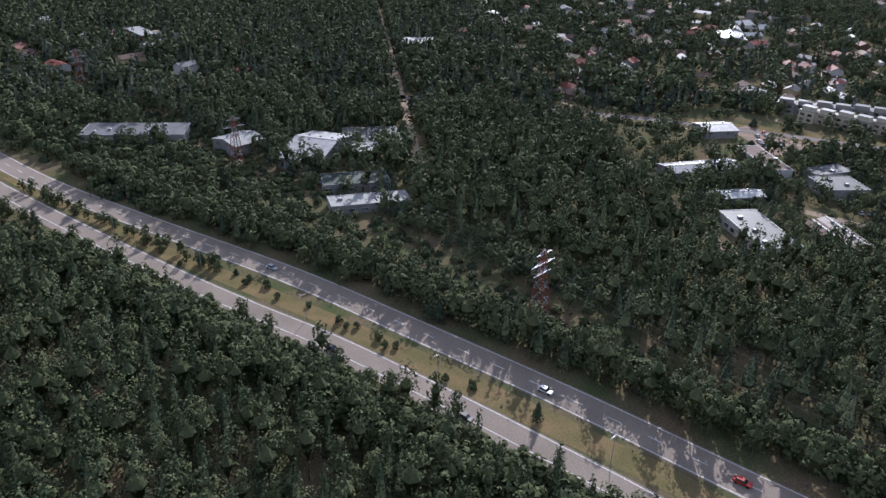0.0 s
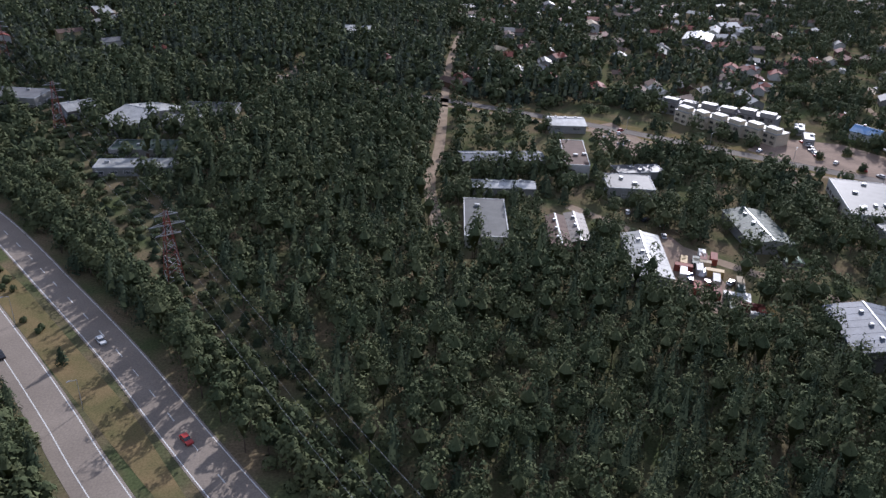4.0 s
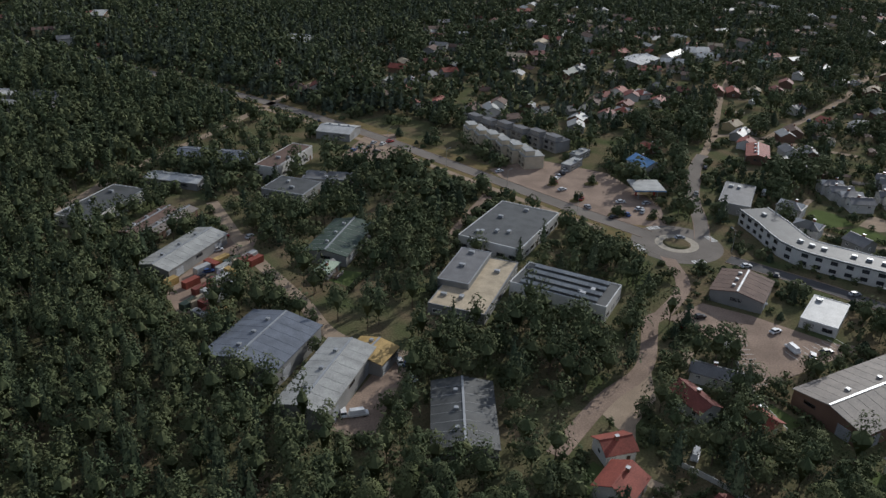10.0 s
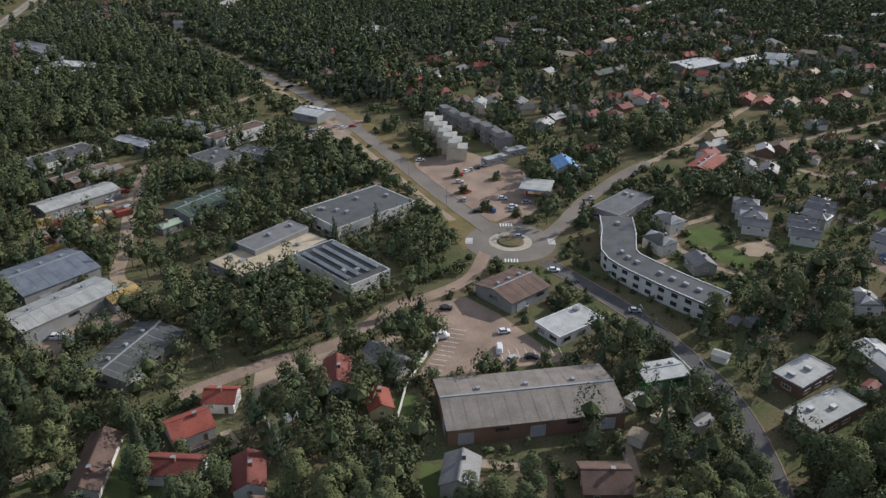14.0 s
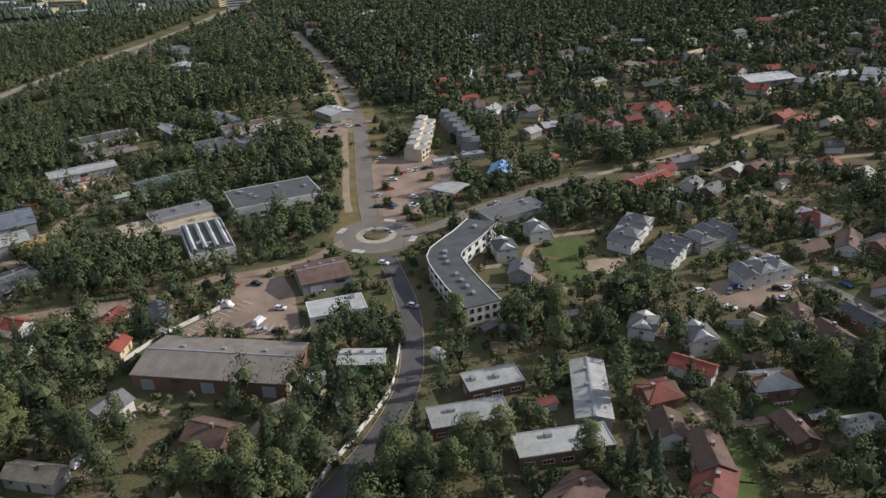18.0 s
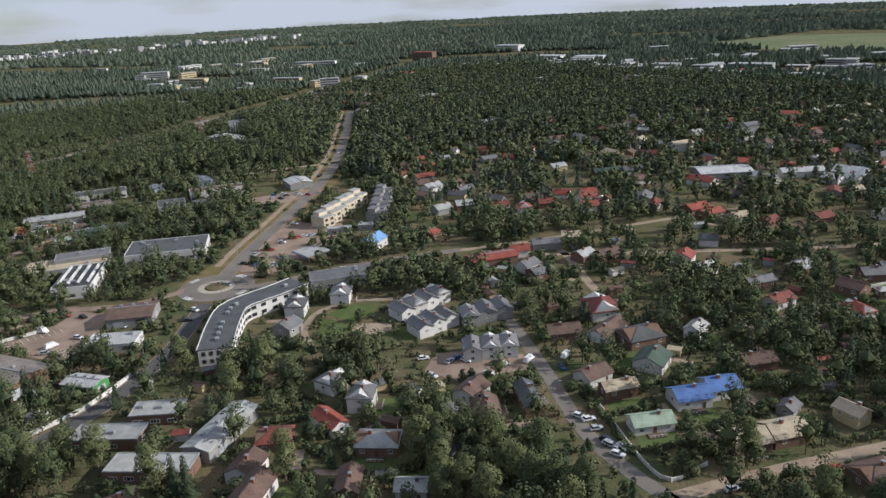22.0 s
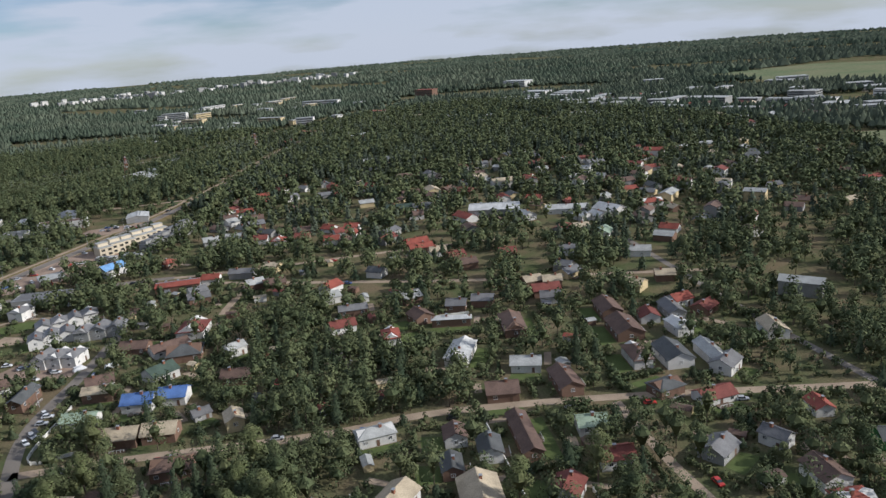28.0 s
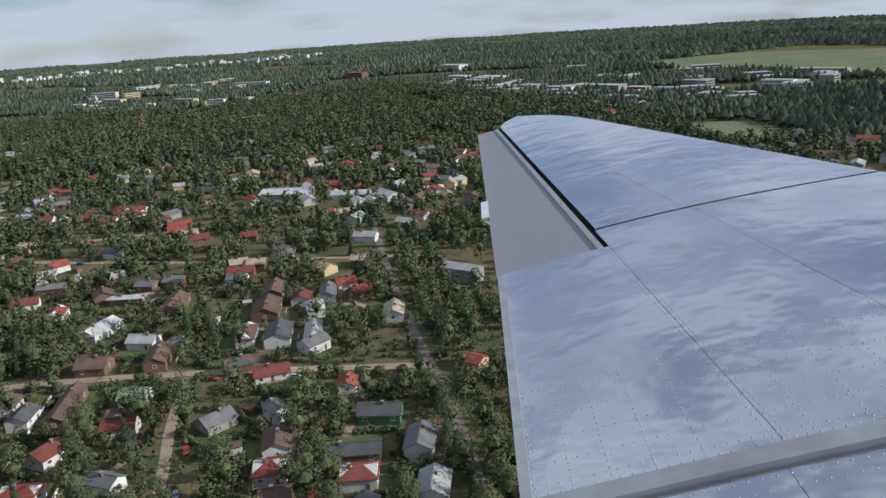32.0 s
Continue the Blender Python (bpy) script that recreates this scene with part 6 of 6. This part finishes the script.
for name, label, low, high, leaves, size in (
    ("wood_below", "mixed trees below the flight path", -100, 60, 8, 2.2), ("wood_edge", "mixed trees under the open strip", 60, 102, 30, 1.2),
    ("mixed_trees", "dense dark green mixed spruce and birch trees", 102, 190, 290, 0.47), ("mixed_trees", "mixed spruce and birch trees between houses", 190, 290, 170, 0.62),
    ("mixed_wood", "green mixed trees among the houses", 290, 430, 110, 0.85), ("far_trees", "far mixed trees of the suburb", 430, 5000, 36, 1.45),
):
    for kind, key in ((True, "NEEDLE"), (False, "LEAF")):
        pick = rest & (reach >= low) & (reach < high) & (conifer == kind)
        # the farthest spruces get the leaf colour with haze mixed in
        wood(name, ("dark spruces: " if kind else "leafy birches: ") + label, gx[pick], gy[pick], tall[pick], wide[pick], conifer[pick], leaves, size, "FAR_LEAF_HAZE" if kind and low > 400 else key, low + 100 + kind)


# even rows of birches along the far side of the highway
row_t = np.concatenate([np.arange(0, 1, 0.0105) + k * 0.004 for k in range(3)])
row_out = np.repeat((13.0, 16.5, 20.5), len(row_t) // 3) + rng.uniform(-1.2, 1.2, len(row_t))
row_x, row_y = np.interp(row_t, (0, 0.36, 0.62, 1), (-253, -166, -105, -22)), np.interp(row_t, (0, 0.36, 0.62, 1), (392, 278, 185, 46))
row_x, row_y = row_x + 0.85 * row_out + rng.uniform(-1, 1, len(row_t)), row_y + 0.53 * row_out + rng.uniform(-1, 1, len(row_t))
wood("birch_row", "even rows of young birches along the highway", row_x, row_y, rng.uniform(7, 10.5, len(row_t)), rng.uniform(1.9, 2.7, len(row_t)), np.zeros(len(row_t), bool), 150, 0.6, "LEAF", 91)

# young wood that begins a few metres beside the paved shoulder
edge_t = np.concatenate([np.arange(0, 1, 0.0092) + k * 0.002 for k in range(5)])
edge_out = np.repeat((10.5, 13.0, 16.0, 19.5, 23.5), len(edge_t) // 5) + rng.uniform(-1.2, 1.2, len(edge_t))
edge_x = np.interp(edge_t, (0, 0.3, 0.62, 0.8, 1), (-228, -184, -135.5, -108, -70)) - 0.84 * edge_out + rng.uniform(-1.2, 1.2, len(edge_t))
edge_y = np.interp(edge_t, (0, 0.3, 0.62, 0.8, 1), (324, 261, 192, 147, 86)) - 0.54 * edge_out + rng.uniform(-1.2, 1.2, len(edge_t))
edge_tall = (0.6 + 0.42 * (edge_out - 9) / 14) * rng.uniform(7.5, 12.5, len(edge_t))
wood("wood_edge", "young leafy trees along the shoulder of the highway", edge_x, edge_y, edge_tall, edge_tall * rng.uniform(0.24, 0.33, len(edge_t)), np.zeros(len(edge_t), bool), 110, 0.75, "LEAF", 93)
# small trees and bushes on the median
mid_t = np.concatenate([rng.uniform(0, 0.55, 46), rng.uniform(0.55, 1, 16)])
mid_x = np.interp(mid_t, (0, 0.45, 0.75, 1), (-258, -194, -160, -128)) + rng.uniform(-2.6, 2.6, len(mid_t))
mid_y = np.interp(mid_t, (0, 0.45, 0.75, 1), (384, 295, 249, 200)) + rng.uniform(-2, 2, len(mid_t))
mid_tall = np.where(mid_t < 0.55, rng.uniform(2.5, 5.5, len(mid_t)), rng.uniform(1.2, 2.4, len(mid_t)))
wood("median_bushes", "small trees and bushes on the dry grass of the median", mid_x, mid_y, mid_tall, 0.5 + mid_tall * 0.26, np.zeros(len(mid_t), bool), 90, 0.5, "LEAF", 94)

# planted islands on the forecourt
for x, y, r in ((222, 286, 5), (206, 300, 4), (236, 284, 3), (214, 322, 4), (196, 318, 3)):
    island = patch("planted_island", "VERGE", "grassy planted island with a low kerb on the forecourt", *ring(x, y, r, r * 0.6, 24, 40), z=0.16, block=False)
    n = int(r * 2)
    a, d = rng.uniform(0, 6.3, n), rng.uniform(0, 0.5, n) * r
    wood("island_shrubs", "leafy shrubs on a planted island", x + d * np.cos(a), y + d * np.sin(a), rng.uniform(1.5, 4.5, n), rng.uniform(0.9, 1.7, n), np.zeros(n, bool), 70, 0.4, "LEAF", int(x))

# hedges and garden shrubs
bx, by = np.meshgrid(np.arange(150, 760, 4.5), np.arange(60, 600, 4.5), indexing="ij")
bx, by = bx.ravel() + rng.uniform(-2.2, 2.2, bx.size), by.ravel() + rng.uniform(-2.2, 2.2, by.size)
far = from_strip(bx, by)
pick = (far > 100) & (far < 340) & ~is_taken(bx, by) & (rng.random(bx.size) < 0.55)
bx, by = bx[pick], by[pick]
wood("garden_shrubs", "low leafy garden shrubs and hedges between the houses", bx, by, rng.uniform(1.2, 3.4, len(bx)), rng.uniform(0.9, 2.0, len(bx)), np.zeros(len(bx), bool), 26, 0.6, "LEAF", 77)

hx, hy = np.array([p.x for p in HEDGES]), np.array([p.y for p in HEDGES])
pick = ~is_taken(hx, hy)
hx, hy = hx[pick] + rng.normal(0, 0.15, pick.sum()), hy[pick] + rng.normal(0, 0.15, pick.sum())
wood("garden_hedges", "clipped green hedges along the garden plots", hx, hy, rng.uniform(1.5, 2.2, len(hx)), rng.uniform(0.8, 1.1, len(hx)), np.zeros(len(hx), bool), 22, 0.42, "LEAF", 78)


def far_wood(name, label, r0, r1, step, size, height, seed):
    """Woods towards the horizon, as small pointed crowns."""
    r = np.random.default_rng(seed)
    x, y = np.meshgrid(np.arange(-r1, r1, step), np.arange(-r1, r1, step), indexing="ij")
    x, y = x.ravel() + r.uniform(-0.45, 0.45, x.size) * step, y.ravel() + r.uniform(-0.45, 0.45, y.size) * step
    far, bearing = np.hypot(x, y), np.degrees(np.arctan2(y, x))
    x, y = x + 350, y + 250
    inner = (x > -480) & (x < 900) & (y > -60) & (y < 1020)
    open_field = ((x > -480) & (x < 480) & (y > 1480) & (y < 2050)) | ((x > -300) & (x < 900) & (y > 2680) & (y < 3150))
    ok = (far > r0) & (far < r1) & (bearing > 25) & (bearing < 215 - 0) & ~inner & ~open_field & ~is_taken(x, y) & (clump(x, y, 420, 9) > 0.30) & (near_motorway(x, y) > 26)
    ok |= (far > r0) & (far < r1) & (bearing < -150) & ~inner
    x, y = x[ok], y[ok]
    n = len(x)
    tall = height * r.uniform(0.7, 1.25, n)
    wide = size * r.uniform(0.7, 1.3, n)
    a = np.arange(5) * 2 * math.pi / 5
    rim = np.stack([x[:, None] + wide[:, None] * np.cos(a) * r.uniform(0.7, 1.2, (n, 5)), y[:, None] + wide[:, None] * np.sin(a), tall[:, None] * r.uniform(0.25, 0.55, (n, 5))], -1)
    top = np.repeat(np.stack([x + r.normal(0, 0.2, n) * size, y, tall], -1)[:, None], 5, 1)
    nxt = np.roll(rim, -1, 1)
    foot = np.repeat(np.stack([x, y, 0 * x], -1)[:, None], 5, 1)
    if r0 > 1000:
        rim[..., 2] *= 0.3
    nxt = np.roll(rim, -1, 1)
    co = np.concatenate([np.stack(t, 2).reshape(-1, 3, 3) for t in ((rim, nxt, top), (nxt, rim, foot))[:1 if r0 > 1000 else 2]])
    tagged(new(name, triangles(name, co, M["FAR_LEAF_HAZE"])), label, "woods", kind="stuff")


far_wood("far_wood", "dark green woods beyond the suburb", 500, 1500, 9.5, 4.6, 13, 21)
far_wood("far_wood", "dark green woods round the distant town", 1500, 2700, 19, 10.5, 15, 22)
far_wood("horizon_wood", "wooded horizon far behind the town", 2700, 3940, 30, 17, 10, 23)

# ---------------------------------------------------------------- the aircraft's wing, as it stands at the end of the flight
M["ALUMINIUM"] = material("polished_aluminium", (0.84, 0.85, 0.87), 0.13, 0.10, 0.9, 1.6, metal=1.0, bump=0.34, per_object=0.03)
M["FABRIC"] = material("doped_fabric", (0.30, 0.30, 0.32), 0.55, 0.06, 0.8, 20.0, per_object=0.0, gloss=0.4)
M["SEALANT"] = material("dark_gap", (0.02, 0.02, 0.022), 0.8, 0.1)


def lead(s):
    return 4.3 - 0.275 * s


def hinge(s):
    return 1.19 - 0.085 * s


def skin_height(c, s):
    return 0.018 * lead(s) * math.sin(math.pi * min(max(c / lead(s), 0), 1))


def skin(name, s0, s1, low, high, m, parent, rise=0.0, gap=0.0016, nu=8, nv=8, thick=0.02, label=""):
    """A panel of wing skin between two span stations and two chord lines, with its own edges."""
    v, f = [], []
    for i in range(nv + 1):
        s = s0 + gap + (s1 - s0 - 2 * gap) * i / nv
        a, b = low(s) + gap, high(s) - gap
        for j in range(nu + 1):
            c = a + (b - a) * j / nu
            v.append((c, s, skin_height(c, s) + rise))
    top = len(v)
    v += [(x, y, z - thick) for x, y, z in v]
    w = nu + 1
    f += [(i * w + j, i * w + j + 1, (i + 1) * w + j + 1, (i + 1) * w + j) for i in range(nv) for j in range(nu)]
    rim = [j for j in range(w)] + [i * w + nu for i in range(1, nv + 1)] + [nv * w + j for j in range(nu - 1, -1, -1)] + [i * w for i in range(nv - 1, 0, -1)]
    base = len(v)
    v += [v[k] for k in rim]
    n = len(rim)
    f += [(base + i, top + rim[i], top + rim[(i + 1) % n], base + (i + 1) % n) for i in range(n)]
    me = mesh_of(name, v, f, m)
    me.polygons.foreach_set("use_smooth", [True] * (nu * nv) + [False] * n)
    return part(name, me, parent, label=label)


def aircraft_wing():
    ob = tagged(new("aircraft_wing"), "polished riveted aluminium aircraft wing with a grey aileron", "wing")
    ob.matrix_basis = pose(803.834, 461.895, 116.253, 0.63, -10.257, 61.219)
    alu = M["ALUMINIUM"]
    zero, front = (lambda s: 0.0), lead
    line_a, line_b = (lambda s: 1.16 - 0.08 * s), (lambda s: 2.23 - 0.14 * s)
    out_a, out_b = (lambda s: 2.22 - 0.152 * s), (lambda s: 3.40 - 0.24 * s)
    rows = (0.03, 3.08)
    for a, b in zip(rows, rows[1:]):
        skin("skin_panel", a, b, zero, line_a, alu, ob)
        end = 3.575 if b == rows[-1] else b
        skin("skin_panel", a, end, line_a, line_b, alu, ob)
        skin("skin_panel", a, end, line_b, front, alu, ob)
    skin("skin_panel", 3.08, 3.575, hinge, line_a, alu, ob, nu=2)
    rows = (3.61, 9.1)
    for a, b in zip(rows, rows[1:]):
        skin("skin_panel", a, b, hinge, out_a, alu, ob)
        skin("skin_panel", a, b, out_a, out_b, alu, ob)
        skin("skin_panel", a, b, out_b, front, alu, ob)
    skin("wing_tip", 9.1, 11.42, lambda s: hinge(s) + max(0, s - 10.5) ** 2 * 0.5, lambda s: max(lead(s) * (1 - ((s - 9.1) / 2.42) ** 3) ** 0.4, hinge(s) + max(0, s - 10.5) ** 2 * 0.5 + 0.03), alu, ob, nu=10, nv=16, label="rounded aluminium wing tip")
    skin("joint_gap", 3.54, 3.65, hinge, front, M["SEALANT"], ob, rise=-0.006, nu=10, nv=2)
    aileron = skin("aileron", 3.05, 10.55, lambda s: -0.04 - 0.012 * (s - 3.05), lambda s: hinge(s) - 0.05, M["FABRIC"], ob, rise=-0.012, nv=16, label="grey fabric-covered aileron")
    skin("hinge_strip", 3.05, 10.5, lambda s: hinge(s) - 0.11, lambda s: hinge(s) - 0.055, M["GATE"], aileron, rise=0.002, nu=2, nv=12)
    skin("hinge_gap", 3.1, 10.5, lambda s: hinge(s) - 0.08, lambda s: hinge(s) + 0.03, M["SEALANT"], ob, rise=-0.05, nu=2, nv=12)
    skin("trim_tab", 5.0, 5.7, lambda s: -0.14, lambda s: -0.055, M["FRAME"], aileron, rise=-0.01, nu=2, nv=2)
    skin("trailing_edge", 0.03, 3.05, lambda s: -0.03, lambda s: 0.03, M["GATE"], ob, rise=0.004, nu=2, nv=8)
    skin("joint_cover", -0.1, 0.02, lambda s: 0.05, front, M["GATE"], ob, rise=0.03, nu=14, nv=4, thick=0.09, label="raised grey joint strip across the wing")
    for a, b in ((0.1, 1.1), (1.1, 2.2), (2.2, 3.3)):
        skin("root_panel", -1.3, -0.12, lambda s, a=a: a, lambda s, b=b: b, M["ALUMINIUM"], ob)
    skin("lower_skin", -1.3, 10.4, lambda s: 0.02, lambda s: lead(s) - 0.02, M["GATE"], ob, rise=-0.10, nu=8, nv=14)
    # rivets along the seams
    v, f = [], []

    def rivet(c, s):
        z, r, k = skin_height(c, s), 0.007, len(v)
        v.extend([(c + r * math.cos(a), s + r * math.sin(a), z) for a in (i * math.pi / 3 for i in range(6))] + [(c, s, z + 0.005)])
        f.extend([(k + i, k + (i + 1) % 6, k + 6) for i in range(6)])

    for s in (0.07, 0.13, 0.30, 0.50, 0.72, 0.97, 1.03):
        for i in range(int(2.4 / 0.055)):
            rivet(0.05 + i * 0.055, s)
    for c in (0.04, 0.22, 0.40, 0.60, 0.82, 1.30, 1.55, 1.80):
        for i in range(int(1.0 / 0.055)):
            rivet(c, 0.1 + i * 0.055)
    for i in range(int(3.0 / 0.055)):
        s = 0.1 + i * 0.055
        rivet(line_a(s) - 0.03, s)
        rivet(line_a(s) + 0.03, s)
        rivet(line_b(s) - 0.03, s)
    for s in (-0.16, -0.24, -0.55, -0.9):
        for i in range(50):
            rivet(0.2 + i * 0.06, s)
    part("rivets", mesh_of("rivets", v, f, M["STEEL"]), ob)["kind"] = "stuff"
    return ob


aircraft_wing()
